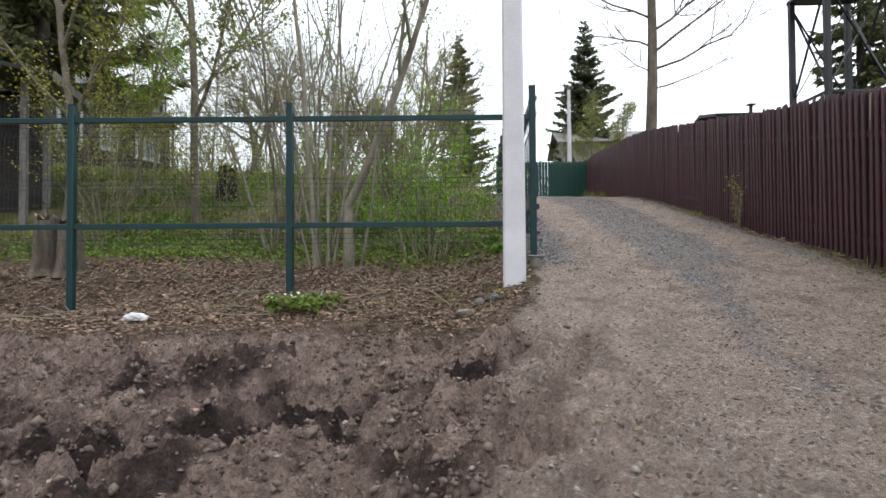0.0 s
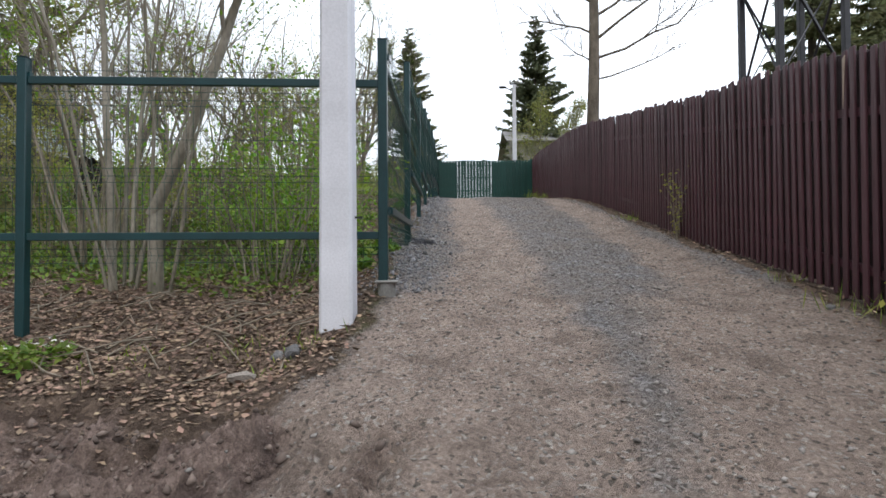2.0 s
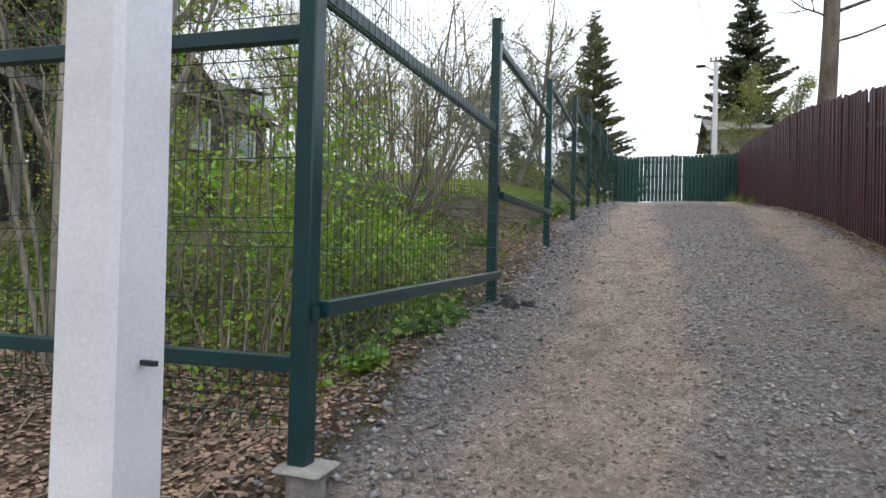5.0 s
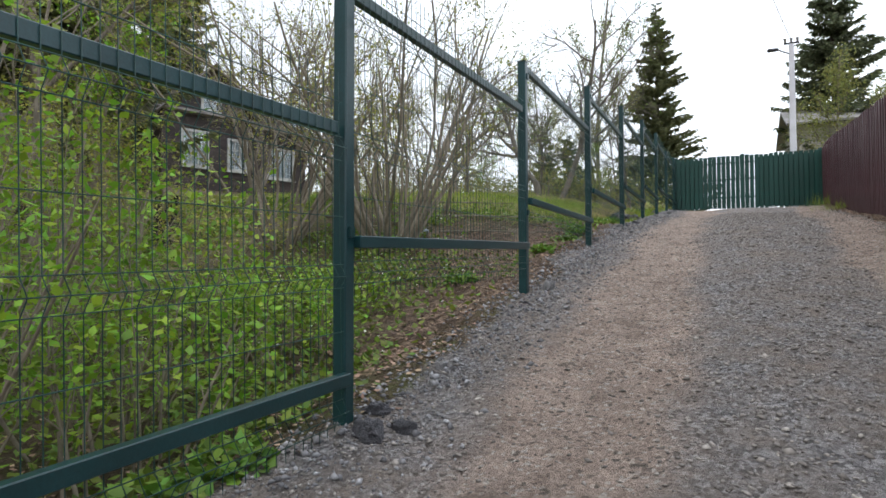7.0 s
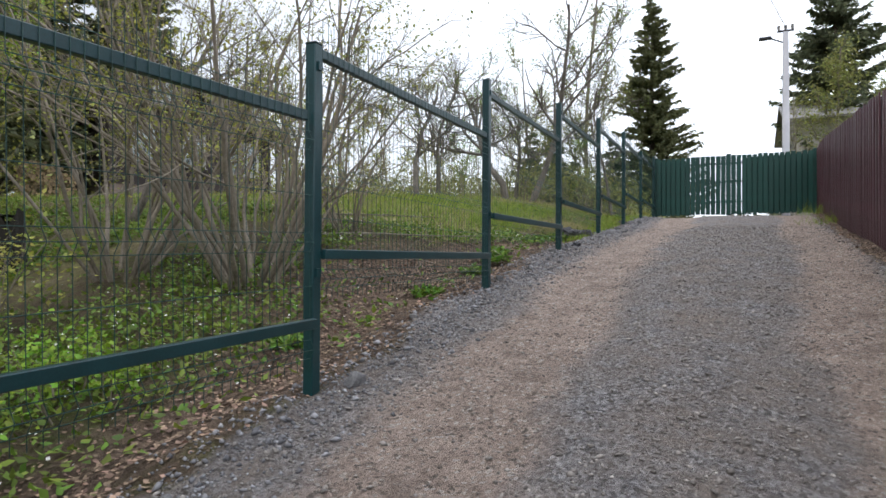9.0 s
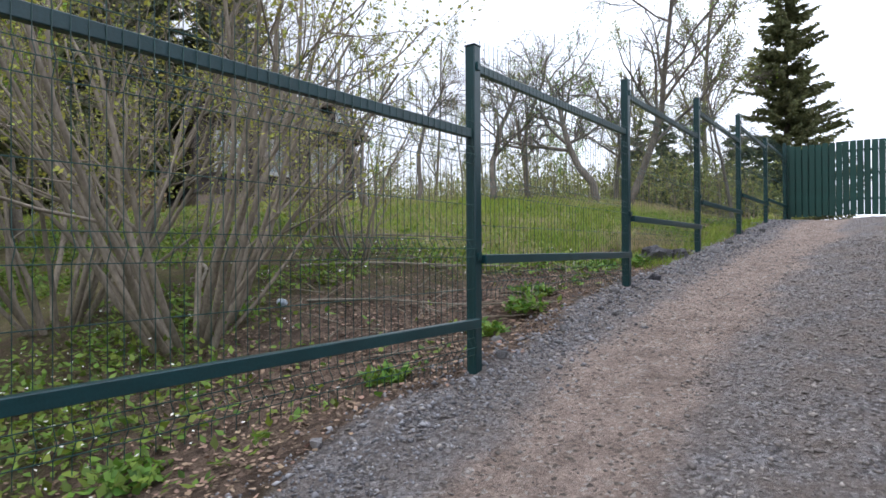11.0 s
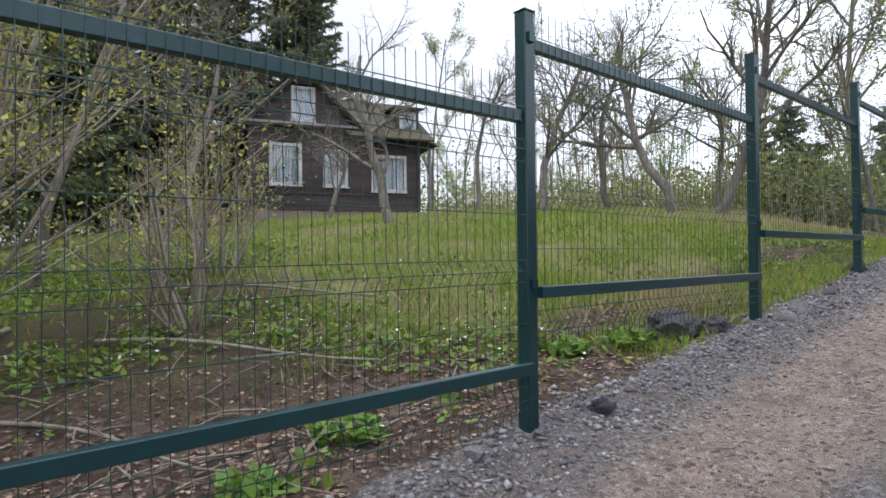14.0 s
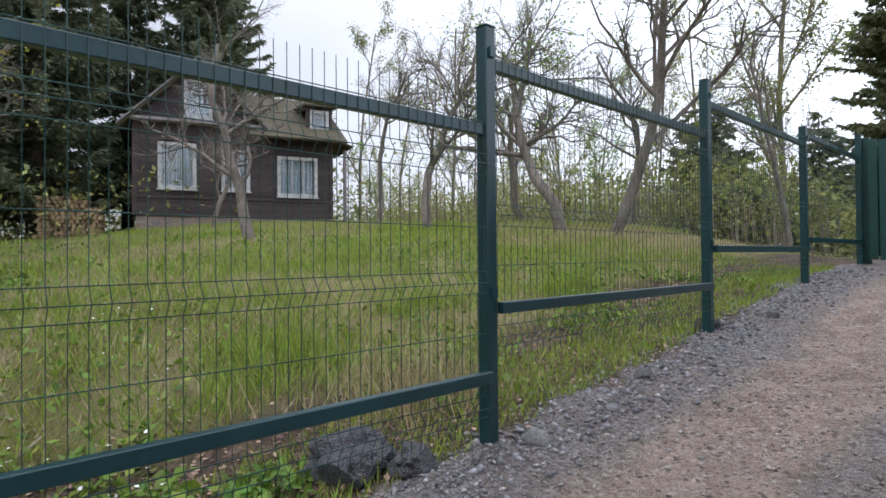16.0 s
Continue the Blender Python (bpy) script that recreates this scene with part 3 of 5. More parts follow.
for y0, y1 in spans:
    th = empty("board_fence", pose(fence_x(y0), y0, at(fence_x(y0) - 0.3, y0)), "dark brown painted board fence section, boards on both sides", "fence section", "brown fence sections")
    base = th.matrix_basis.inverted()

    def put(ob, m, base=base):
        ob.matrix_basis = base @ m

    x0, x1 = fence_x(y0), fence_x(y1)
    g0, g1 = at(x0 - 0.3, y0), at(x1 - 0.3, y1)
    turn = -math.degrees(math.atan2(x1 - x0, y1 - y0))
    # the post behind the boards has that shade in its colour too
    put(part("post", boxed(0.078, 0.138, -0.03, 0.03, -0.2, 1.72, bevel=0.004), BROWN_GAP_SHADE, th), pose(x0, y0, g0, 0, 0, turn))
    for hh in (0.28, 1.42):
        rail = bar((x0 + 0.032, y0, g0 + hh), (x1 + 0.032, y1, g1 + hh), 0.040, 0.06)
        rail.transform(base)
        part("rail", rail, BROWN_PAINT, th)
    n = 22
    for i in range(n):
        for side in (0, 1):
            yy = y0 + (i + 0.5 + 0.5 * side) * 2.5 / n
            xx = fence_x(yy)
            lean = rng.normal(0, 0.18)
            zz = at(xx - 0.35, yy) + 0.03 + rng.normal(0, 0.005)
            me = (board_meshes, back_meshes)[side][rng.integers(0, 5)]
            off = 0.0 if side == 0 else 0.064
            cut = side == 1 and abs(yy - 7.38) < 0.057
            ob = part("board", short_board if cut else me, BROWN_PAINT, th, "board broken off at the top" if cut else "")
            lean += 0.8 * max(0.0, 1 - abs(yy + 0.3) / 0.5) * (1 if side == 0 else 0)
            put(ob, pose(xx + off, yy, zz, lean, rng.normal(0, 0.25), turn))
            if side == 0 and abs(yy + 0.22) < 0.057:
                sp = bmesh.new()
                tri = [sp.verts.new(q) for q in ((-0.015, -0.022, 1.82), (-0.015, 0.010, 1.80), (-0.015, 0.004, 1.42), (-0.0105, -0.022, 1.82), (-0.0105, 0.010, 1.80), (-0.0105, 0.004, 1.42))]
                for q in ((0, 1, 2), (5, 4, 3), (0, 3, 4, 1), (1, 4, 5, 2), (2, 5, 3, 0)):
                    sp.faces.new([tri[i] for i in q])
                part("splinter", sp, RAW_WOOD, ob, "bare pale split wood")

# ---- green gate across the lane ----
GATE_Y, GATE_Z = 22.0, 3.16
gate = empty("gate", pose(0.10, GATE_Y, GATE_Z), "closed green painted board gate across the lane", "gate")
for zz in (0.25, 0.85, 1.40):
    part("rail", boxed(0, 4.15, 0.012, 0.052, zz, zz + 0.06, bevel=0.004), GATE_PAINT, gate)
slat_mesh = bpy.data.meshes.new("board")
sb = boxed(-0.0665, 0.0665, -0.011, 0.009, -0.10, 1.66, bevel=0.004)
sb.to_mesh(slat_mesh)
sb.free()
for i in range(30):
    ob = part("board", slat_mesh, GATE_PAINT, gate)
    ob.matrix_basis = pose(0.07 + i * 4.02 / 29, 0, rng.normal(0, 0.008), 0, rng.normal(0, 0.12), 0) @ Matrix.Diagonal((0.90 if i > 16 or i < 6 else 0.96, 1, 1, 1))
for x0, x1 in ((0.03, 0.83), (2.40, 4.14)):
    part("backing_board", boxed(x0, x1, 0.134, 0.146, -0.05, 1.60), GATE_PAINT, gate)
for xx in (-0.03, 2.02, 4.21):
    part("post", boxed(xx - 0.06, xx + 0.06, 0.056, 0.13, -0.3, 1.72, bevel=0.005), GATE_PAINT, gate)

# ---- plants: builders ----
def cards(name, p, d, L, W, rng, fold=0.15):
    """Many narrow leaves or sprays: place, way, length, width of each."""
    p, d = np.asarray(p, float), np.asarray(d, float)
    n = len(p)
    d = d / (np.linalg.norm(d, axis=1)[:, None] + 1e-9)
    s = np.cross(d, rng.normal(size=(n, 3)))
    s /= np.linalg.norm(s, axis=1)[:, None] + 1e-9
    nrm = np.cross(d, s)
    L, W = np.asarray(L, float).reshape(-1, 1), np.asarray(W, float).reshape(-1, 1)
    mid = p + d * L * 0.45
    V = np.stack([p, mid + s * W / 2 + nrm * W * fold, p + d * L, mid - s * W / 2 + nrm * W * fold], 1).reshape(-1, 3)
    k = np.arange(n)[:, None] * 4
    return from_arrays(name, V, np.concatenate([k + [[0, 1, 2]], k + [[0, 2, 3]]], 1).reshape(-1, 3))


def grow(rng, p, d, length, radius, depth, out, kids=(3, 5), spread=0.8, bend=0.25, rise=0.15, first=0.35, shrink=0.6, level=0, taper=0.35):
    """Branches as lines of (places, radii, level), each with side branches."""
    n = max(4, int(5 + 2 * (level == 0)))
    pts, v = [np.array(p, float)], np.array(d, float) / np.linalg.norm(d)
    for i in range(n):
        v = v + rng.normal(0, bend / 2, 3) + np.array([0, 0, rise / n])
        v /= np.linalg.norm(v)
        pts.append(pts[-1] + v * length / n)
    pts = np.array(pts)
    out.append((pts, np.linspace(radius, radius * taper, n + 1), level))
    if depth == 0:
        return
    for _ in range(rng.integers(kids[0], kids[1] + 1)):
        f = rng.uniform(first, 1.0)
        i = min(int(f * n), n - 1)
        q = pts[i] + (pts[i + 1] - pts[i]) * (f * n - i)
        w = pts[i + 1] - pts[i]
        w /= np.linalg.norm(w)
        side = np.cross(w, rng.normal(size=3))
        side /= np.linalg.norm(side) + 1e-9
        a = spread * rng.uniform(0.6, 1.3)
        grow(rng, q, w * math.cos(a) + side * math.sin(a), length * shrink * rng.uniform(0.6, 1.15) * (1.15 - 0.5 * f), radius * (1 - (1 - taper) * f) * 0.62, depth - 1, out, kids, spread, bend * 1.15, rise, 0.2, shrink, level + 1, taper)


def along(rng, lines, count, jitter=0.03, least=1):
    """Places strewn along the outer lines."""
    lines = [l for l in lines if l[2] >= least] or lines
    lens = np.array([np.linalg.norm(l[0][-1] - l[0][0]) for l in lines])
    pick = rng.choice(len(lines), count, p=lens / lens.sum())
    f = rng.uniform(0.15, 1.0, count)
    out = np.empty((count, 3))
    for j, (i, t) in enumerate(zip(pick, f)):
        pts = lines[i][0]
        k = min(int(t * (len(pts) - 1)), len(pts) - 2)
        out[j] = pts[k] + (pts[k + 1] - pts[k]) * (t * (len(pts) - 1) - k)
    return out + rng.normal(0, jitter, (count, 3))


def plant(name, x, y, lines, bark, label, category, group="", leaf=None, leaves=0, size=0.05, rng=None, jitter=0.04, stems="trunk", crown_least=1, z=None):
    th = empty(name, pose(x, y, (at(x, y) if z is None else z) - 0.06), label, category, group)
    thick = [(a, b) for a, b, lv in lines if lv == 0]
    thin = [(a, b) for a, b, lv in lines if lv > 0]
    for line in thick:
        part(stems, tubes(stems, [line], 8), bark, th)
    if thin:
        tagged(part("branchwork", tubes("branchwork", thin, 4), bark, th), kind="stuff")
    if leaf and leaves:
        tagged(part("crown", blades("crown", along(rng, lines, leaves, jitter, crown_least), size, rng, 0.3, 1.5), leaf, th), kind="stuff")
    return th


def shrub_lines(rng, stems, height, splay, radius, depth=2, bend=0.18, kids=(3, 5), foot=0.15, spread=0.6):
    out = []
    for i in range(stems):
        a = rng.uniform(0, 2 * np.pi)
        s = splay * math.sqrt(rng.uniform(0.02, 1))
        grow(rng, (foot * math.cos(a) * rng.uniform(0.2, 1), foot * math.sin(a) * rng.uniform(0.2, 1), 0), (s * math.cos(a), s * math.sin(a), 1), height * rng.uniform(0.6, 1.1), radius * rng.uniform(0.6, 1.2), depth, out, kids, spread, bend, 0.25, 0.35, 0.5)
    return out


def spruce(name, x, y, top, reach, label, seed, needles=None, first=0.06, z=None, dense=1.0, group=""):
    rng = np.random.default_rng(seed)
    z0 = at(x, y) if z is None else z
    H = top - z0
    th = empty(name, pose(x, y, z0 - 0.1), label, "spruce tree", group)
    zt = np.linspace(0, H, 9)
    r0 = max(0.10, H * 0.016)
    part("trunk", tubes("trunk", [(np.stack([0.03 * np.sin(zt), 0.03 * np.cos(zt * 1.3), zt], 1), np.linspace(r0, 0.015, 9))], 8), BARK_DARK, th)
    lines, P, D, L = [], [], [], []
    zz = H * first + 0.3
    while zz < H - 0.15:
        f = (zz - H * first) / (H * (1 - first))
        rad = reach * (1 - f) ** 0.85 * rng.uniform(0.72, 1.12) + 0.10
        for _ in range(int(rng.integers(5, 8) * dense)):
            a = rng.uniform(0, 2 * np.pi)
            out = np.array([math.cos(a), math.sin(a), 0])
            R = rad * rng.uniform(0.4, 1.15)
            t = np.linspace(0, 1, 6)
            pts = np.array([0, 0, zz + rng.uniform(-0.4, 0.4)]) + out * (t * R)[:, None]
            pts[:, 2] += (0.22 * (1 - f) * -np.sin(t * 2.4) + 0.10 * t * t + 0.25 * f * t) * R
            lines.append((pts, np.linspace(0.022 * (1 - 0.6 * f), 0.004, 6)))
            m = max(10, int(46 * R / (0.35 + 0.12 * R)))
            u = rng.uniform(0.12, 1.0, m)
            q = np.stack([np.interp(u, t, pts[:, k]) for k in range(3)], 1)
            side = np.cross(out, (0, 0, 1))
            P.append(q)
            D.append(out * 0.7 + side * rng.normal(0, 0.75, (m, 1)) + np.array([0, 0, -0.40]) + rng.normal(0, 0.32, (m, 3)))
            L.append(rng.uniform(0.16, 0.42, m) * min(1.0, 0.45 + R / 2))
        zz += 0.19 + 0.007 * H
    tagged(part("branchwork", tubes("branchwork", lines, 4), BARK_DARK, th), kind="stuff")
    P, D, L = np.concatenate(P), np.concatenate(D), np.concatenate(L)
    tagged(part("crown", cards("crown", P, D, L, L * 0.30, rng), needles or NEEDLES, th), kind="stuff")
    return th


# ---- thicket inside the front fence ----
R1 = np.random.default_rng(11)
lines = []
for dx, dy, ddx, ddy, ln, rad in ((-0.10, 0.0, -0.10, 0.05, 6.5, 0.044), (0.05, 0.06, 0.02, 0.1, 6.8, 0.026), (-0.02, -0.05, -0.20, 0.0, 6.0, 0.022), (0.12, 0.0, 0.12, 0.05, 6.2, 0.022), (-0.2, 0.1, -0.32, 0.1, 5.5, 0.018), (0.0, 0.12, 0.22, 0.2, 5.6, 0.022), (0.22, 0.1, 0.34, 0.0, 5.2, 0.018), (-0.1, 0.2, 0.0, 0.25, 5.8, 0.02)):
    grow(R1, (dx, dy, 0), (ddx, ddy, 1), ln, rad, 2, lines, (4, 7), 0.5, 0.10, 0.2, 0.25, 0.42)
plant("multi_stem_tree", -2.75, 1.2, lines, BARK_PALE, "pale grey multi-stemmed young tree with opening leaves", "tree", leaf=LEAF_LIME, leaves=1500, size=0.05, rng=R1, stems="stem", jitter=0.06)
lines = []
grow(R1, (0, 0, 0.80), (0.66, -0.05, 1), 4.2, 0.064, 2, lines, (5, 7), 0.55, 0.10, 0.8, 0.35, 0.42)
grow(R1, (0.04, 0.0, 0), (0.03, 0.0, 1), 0.95, 0.080, 0, lines, bend=0.05, taper=0.85)
grow(R1, (0.2, -0.05, 0), (0.12, 0, 1), 3.0, 0.02, 1, lines, (3, 4), 0.5, 0.15)
plant("pollarded_tree", -2.42, 1.12, lines, BARK_PALE, "cut-back pale tree trunk with one leaning limb", "tree", leaf=LEAF_LIME, leaves=500, size=0.05, rng=R1, stems="trunk", jitter=0.06)

for sx, sy, h, nst, nl, lf in ((-1.35, 1.5, 1.9, 16, 2400, LEAF_LIME), (-0.95, 2.3, 1.2, 12, 1300, LEAF_LIME), (-1.75, 2.7, 1.8, 12, 1600, LEAF_LIME), (-1.4, 4.0, 0.75, 12, 1200, LEAF_LIME), (-2.6, 4.4, 0.9, 12, 1300, LEAF_LIME), (-1.9, 5.3, 0.5, 10, 800, LEAF_LIME), (-3.6, 3.0, 2.0, 12, 1500, LEAF_LIME), (-3.9, 5.5, 1.5, 12, 1500, LEAF_YELLOW), (-5.2, 4.0, 2.6, 12, 1800, LEAF_YELLOW), (-7.2, 3.4, 3.2, 12, 2400, LEAF_YELLOW), (-8.8, 5.6, 3.4, 12, 2600, LEAF_YELLOW), (-7.6, 6.6, 2.6, 12, 2000, LEAF_YELLOW), (-9.0, 7.4, 3.0, 12, 2000, LEAF_YELLOW), (-5.4, 10.6, 1.0, 12, 600, LEAF_YELLOW)):
    rr = np.random.default_rng(int(sx * -100 + sy * 10))
    plant("leafy_shrub", sx, sy, shrub_lines(rr, nst, h, 0.5, 0.011, 2, foot=0.35), BARK_HAZEL, "low shrub covered in bright lime-green young leaves", "shrub", "lime-green shrubs", lf, nl, 0.055, rr, 0.07, "stem", 0)
rr = np.random.default_rng(79)
plant("tall_shrub", -3.9, 2.5, shrub_lines(rr, 11, 5.2, 0.32, 0.022, 2, 0.2, (5, 8), 0.3, 0.6), BARK_HAZEL, "tall thin-stemmed shrub with opening leaves behind the fence", "shrub", "", LEAF_LIME, 1300, 0.045, rr, 0.07, "stem", 1)
# larger hazels by the lane
for sx, sy, h, nst, nl, splay in ((-2.85, 7.9, 4.2, 24, 5600, 0.72), (-4.6, 7.5, 4.0, 18, 3600, 0.65)):
    rr = np.random.default_rng(int(sy * 100))
    plant("hazel_bush", sx, sy, shrub_lines(rr, nst, h, splay, 0.033, 2, 0.22, (3, 6), 0.36, 0.6), BARK_HAZEL, "large many-stemmed hazel bush with small yellow-green leaves", "bush", "hazel bushes", LEAF_YELLOW, int(nl * 1.35), 0.043, rr, 0.08, "stem", 1)
rr = np.random.default_rng(77)
plant("small_bush", -3.3, 10.4, shrub_lines(rr, 12, 1.7, 0.7, 0.02, 2, 0.2, (4, 6), 0.2, 0.7), BARK_HAZEL, "spreading bush with yellow-green leaves at the lawn edge", "bush", "", LEAF_YELLOW, 500, 0.045, rr, 0.08, "stem", 1)
rr = np.random.default_rng(78)
plant("small_bush", -5.0, 11.2, shrub_lines(rr, 12, 1.9, 0.6, 0.02, 2, 0.2, (4, 6), 0.2, 0.7), BARK_HAZEL, "spreading bush with yellow-green leaves at the lawn edge", "bush", "", LEAF_YELLOW, 700, 0.045, rr, 0.08, "stem", 1)

# ---- fruit trees on the lawn ----
BARK_FRUIT = surface("dark grey fruit tree bark", (0.20, 0.175, 0.15), 0.92, 0.35, 7, 45, 0.9, tint=(0.10, 0.086, 0.07), stretch=(1, 1, 0.35))


def fruit_tree(x, y, h, rad, lean, seed, leaf=None, leaves=0, bark=BARK_FRUIT, z=None):
    rg = np.random.default_rng(seed)
    ls = []
    grow(rg, (0, 0, 0), (lean[0], lean[1], 1), h, rad * 0.85, 3, ls, (8, 11), 0.85, 0.36, 0.35, 0.28, 0.55, 0, 0.3)
    return plant("fruit_tree", x, y, ls, bark, "old crooked fruit tree with bare twigs" if not leaves else "old crooked fruit tree with fresh pale leaves", "tree", "fruit trees", leaf, leaves, 0.06, rg, 0.1, "trunk", 2, z)


fruit_tree(-9.8, 17.1, 4.6, 0.16, (-0.34, -0.36), 21)
fruit_tree(-7.3, 19.9, 4.8, 0.13, (0.22, 0.22), 22, LEAF_DULL, 300)
fruit_tree(-4.4, 20.7, 4.6, 0.15, (-0.22, -0.2), 23, LEAF_LIME, 2600)
fruit_tree(-3.9, 21.7, 6.6, 0.14, (0.08, 0.04), 24, LEAF_LIME, 1900)
fruit_tree(-1.9, 25.5, 5.0, 0.08, (0.1, 0.0), 28, LEAF_DULL, 900)
fruit_tree(-6.2, 26.5, 5.4, 0.12, (0.15, 0.1), 29, LEAF_DULL, 700)
fruit_tree(-12.5, 22.5, 5.0, 0.12, (0.1, 0.1), 25, LEAF_DULL, 300)
fruit_tree(-9.0, 25.5, 6.0, 0.14, (0.1, -0.1), 26, LEAF_DULL, 400)
fruit_tree(-15.6, 18.6, 3.4, 0.10, (0.1, 0.0), 27)
fruit_tree(-7.5, 9.6, 4.4, 0.09, (0.2, 0.0), 30, LEAF_YELLOW, 700)
fruit_tree(-6.2, 10.9, 4.2, 0.08, (-0.2, 0.1), 35, LEAF_YELLOW, 600)

# ---- woods behind ----
def young_tree(seed, h, rad, leaves, leaf, bark, size=0.09):
    rg = np.random.default_rng(seed)
    ls = []
    grow(rg, (0, 0, 0), (rg.normal(0, 0.05), rg.normal(0, 0.05), 1), h, rad, 3, ls, (6, 9), 0.62, 0.10, 0.3, 0.22, 0.42)
    return plant("woodland_tree", 0, 0, ls, bark, "slender woodland tree with thin spring foliage", "tree", "woodland trees", leaf, leaves, size, rg, 0.12, "trunk", 1, 0.06)


base_trees = [young_tree(31, 9.0, 0.08, 4200, LEAF_DULL, BARK_GREY), young_tree(32, 10.0, 0.09, 4600, LEAF_YELLOW, BARK_GREY), young_tree(33, 7.0, 0.06, 3600, LEAF_LIME, BARK_HAZEL), young_tree(34, 11.0, 0.11, 3800, LEAF_DULL, BARK_GREY)]
RW = np.random.default_rng(5)
spots = [(-6.5, 5.0), (-8.0, 3.2), (-9.4, 7.6), (-12.4, 9.4), (-13.5, 9.0), (-16.0, 9.5), (-17.0, 7.0), (-12.5, 3.5), (-14.0, 5.5)]
spots += [(-14.5, 29.0), (-11.5, 31.0), (-9.0, 33.0), (-17.0, 31.0), (-7.0, 30.0), (-20.0, 33.0), (-24.0, 30.0), (-13.0, 36.0), (-16.5, 38.0), (-4.5, 31.0), (-21.0, 40.0), (-28.0, 36.0), (-3.0, 29.0), (-10.0, 40.0), (-26.0, 45.0), (-19.0, 27.5), (-32.0, 30.0)]
spots += [(-22.0, 9.0), (-25.0, 5.0), (-19.0, 3.0), (-24.0, 12.0), (-30.0, 16.0), (-30.0, 8.0), (-34.0, 22.0), (-20.0, -1.0), (-15.0, 1.0), (-27.0, -2.0)]
for i, (x, y) in enumerate(spots):
    s = RW.uniform(0.8, 1.2) * (0.5 if 26 < y < 35 and x > -20 else 1)
    m = pose(x, y, at(x, y) - 0.05, 0, 0, RW.uniform(0, 360)) @ Matrix.Diagonal((s, s, s * RW.uniform(0.9, 1.1), 1))
    if i < 4:
        base_trees[i].matrix_basis = m
    else:
        src = base_trees[RW.integers(0, 4)]
        keep = src.matrix_basis.copy()
        src.matrix_basis = Matrix.Identity(4)
        copy_thing(src, m)
        src.matrix_basis = keep
# thin saplings along the back of the lawn, past counting
sap, spts = [], []
for i in range(700):
    x, y = RW.uniform(-19, -1.5), RW.uniform(25.5, 34)
    z0 = float(land(x, y))
    h = RW.uniform(0.8, 2.8)
    l1, l2 = RW.normal(0, 0.12), RW.normal(0, 0.12)
    pts = np.array([(x, y, z0), (x + l1 * h * 0.4, y + l2 * h * 0.4, z0 + h * 0.55), (x + l1 * h, y + l2 * h, z0 + h)])
    sap.append((pts, (0.014, 0.010, 0.003)))
    spts += [pts[1] + (pts[2] - pts[1]) * RW.uniform(-0.3, 1) + RW.normal(0, 0.16, 3) for _ in range(16)]
thicket = part("sapling_thicket", tubes("sapling_thicket", sap, 4), BARK_HAZEL)
tagged(thicket, "dense thicket of thin brown saplings behind the lawn", "saplings", kind="stuff")
tleaf = part("thicket_leaves", blades("thicket_leaves", np.array(spts), 0.10, RW, 0.2, 1.5), LEAF_DULL)
tagged(tleaf, "thin yellow-green foliage on the saplings", "foliage", kind="stuff")

# far edge of the woods: undergrowth that fills the gaps between the trunks
def undergrowth(name, n, x0, x1, y0, y1, top, size, leaf, label, seed):
    rg = np.random.default_rng(seed)
    x, y = rg.uniform(x0, x1, n), rg.uniform(y0, y1, n)
    h = top * (0.55 + 0.45 * bumps(x, y, 0.22, seed)) * rg.uniform(0, 1, n) ** 0.8
    ob = part(name, blades(name, np.stack([x, y, land(x, y) + h], 1), size, rg, 0.1, 1.5), leaf)
    return tagged(ob, label, "undergrowth", kind="stuff")


undergrowth("far_undergrowth", 22000, -48, -1, 35, 52, 5.5, 0.24, LEAF_DULL, "hazy yellow-green undergrowth at the edge of the woods", 81)
undergrowth("near_undergrowth", 16000, -20, -1, 26.5, 36, 2.8, 0.15, LEAF_DULL, "pale green brush behind the lawn", 85)
undergrowth("house_undergrowth", 9000, -34, -21, 6, 17, 3.0, 0.18, NEEDLES_LIT, "dark brush beside the house", 86)
undergrowth("dark_undergrowth", 9000, -48, -2, 40, 56, 6.0, 0.30, NEEDLES_LIT, "dark evergreen undergrowth far behind the lawn", 82)
undergrowth("west_undergrowth", 16000, -46, -19, -6, 34, 5.0, 0.22, LEAF_DULL, "yellow-green undergrowth in the woods west of the yard", 83)
undergrowth("west_dark_undergrowth", 9000, -50, -26, -8, 36, 8.0, 0.30, NEEDLES_LIT, "dark evergreen undergrowth west of the yard", 84)

# ---- spruces ----
spruce("spruce", 6.5, 35, 17.0, 4.0, "tall dark spruce beyond the gate", 41, NEEDLES, z=2.6, dense=1.6)
spruce("spruce", -2.8, 45, 20.3, 4.3, "tall narrow spruce beyond the gate with brownish lower boughs", 42, NEEDLES_LIT, z=2.6, dense=1.8)
spruce("spruce", -12.2, 7.9, 15.0, 3.6, "large old spruce with dark hanging boughs", 43, NEEDLES_LIT, first=0.22, dense=1.2, group="old spruces")
big = spruce("spruce", -24.0, 15.5, 21.0, 4.6, "large dark spruce beside the wooden house", 44, NEEDLES, first=0.08, dense=1.5, group="house spruces")
for x, y, s, a in ((-27.5, 19.5, 1.05, 90), (-23.5, 11.5, 0.95, 200), (-29.0, 24.5, 1.0, 300), (-25.2, 22.3, 0.95, 30), (-27.5, 14.0, 1.1, 130)):
    copy_thing(big, pose(x, y, at(x, y) - 0.1, 0, 0, a) @ Matrix.Diagonal((s, s, s, 1)))
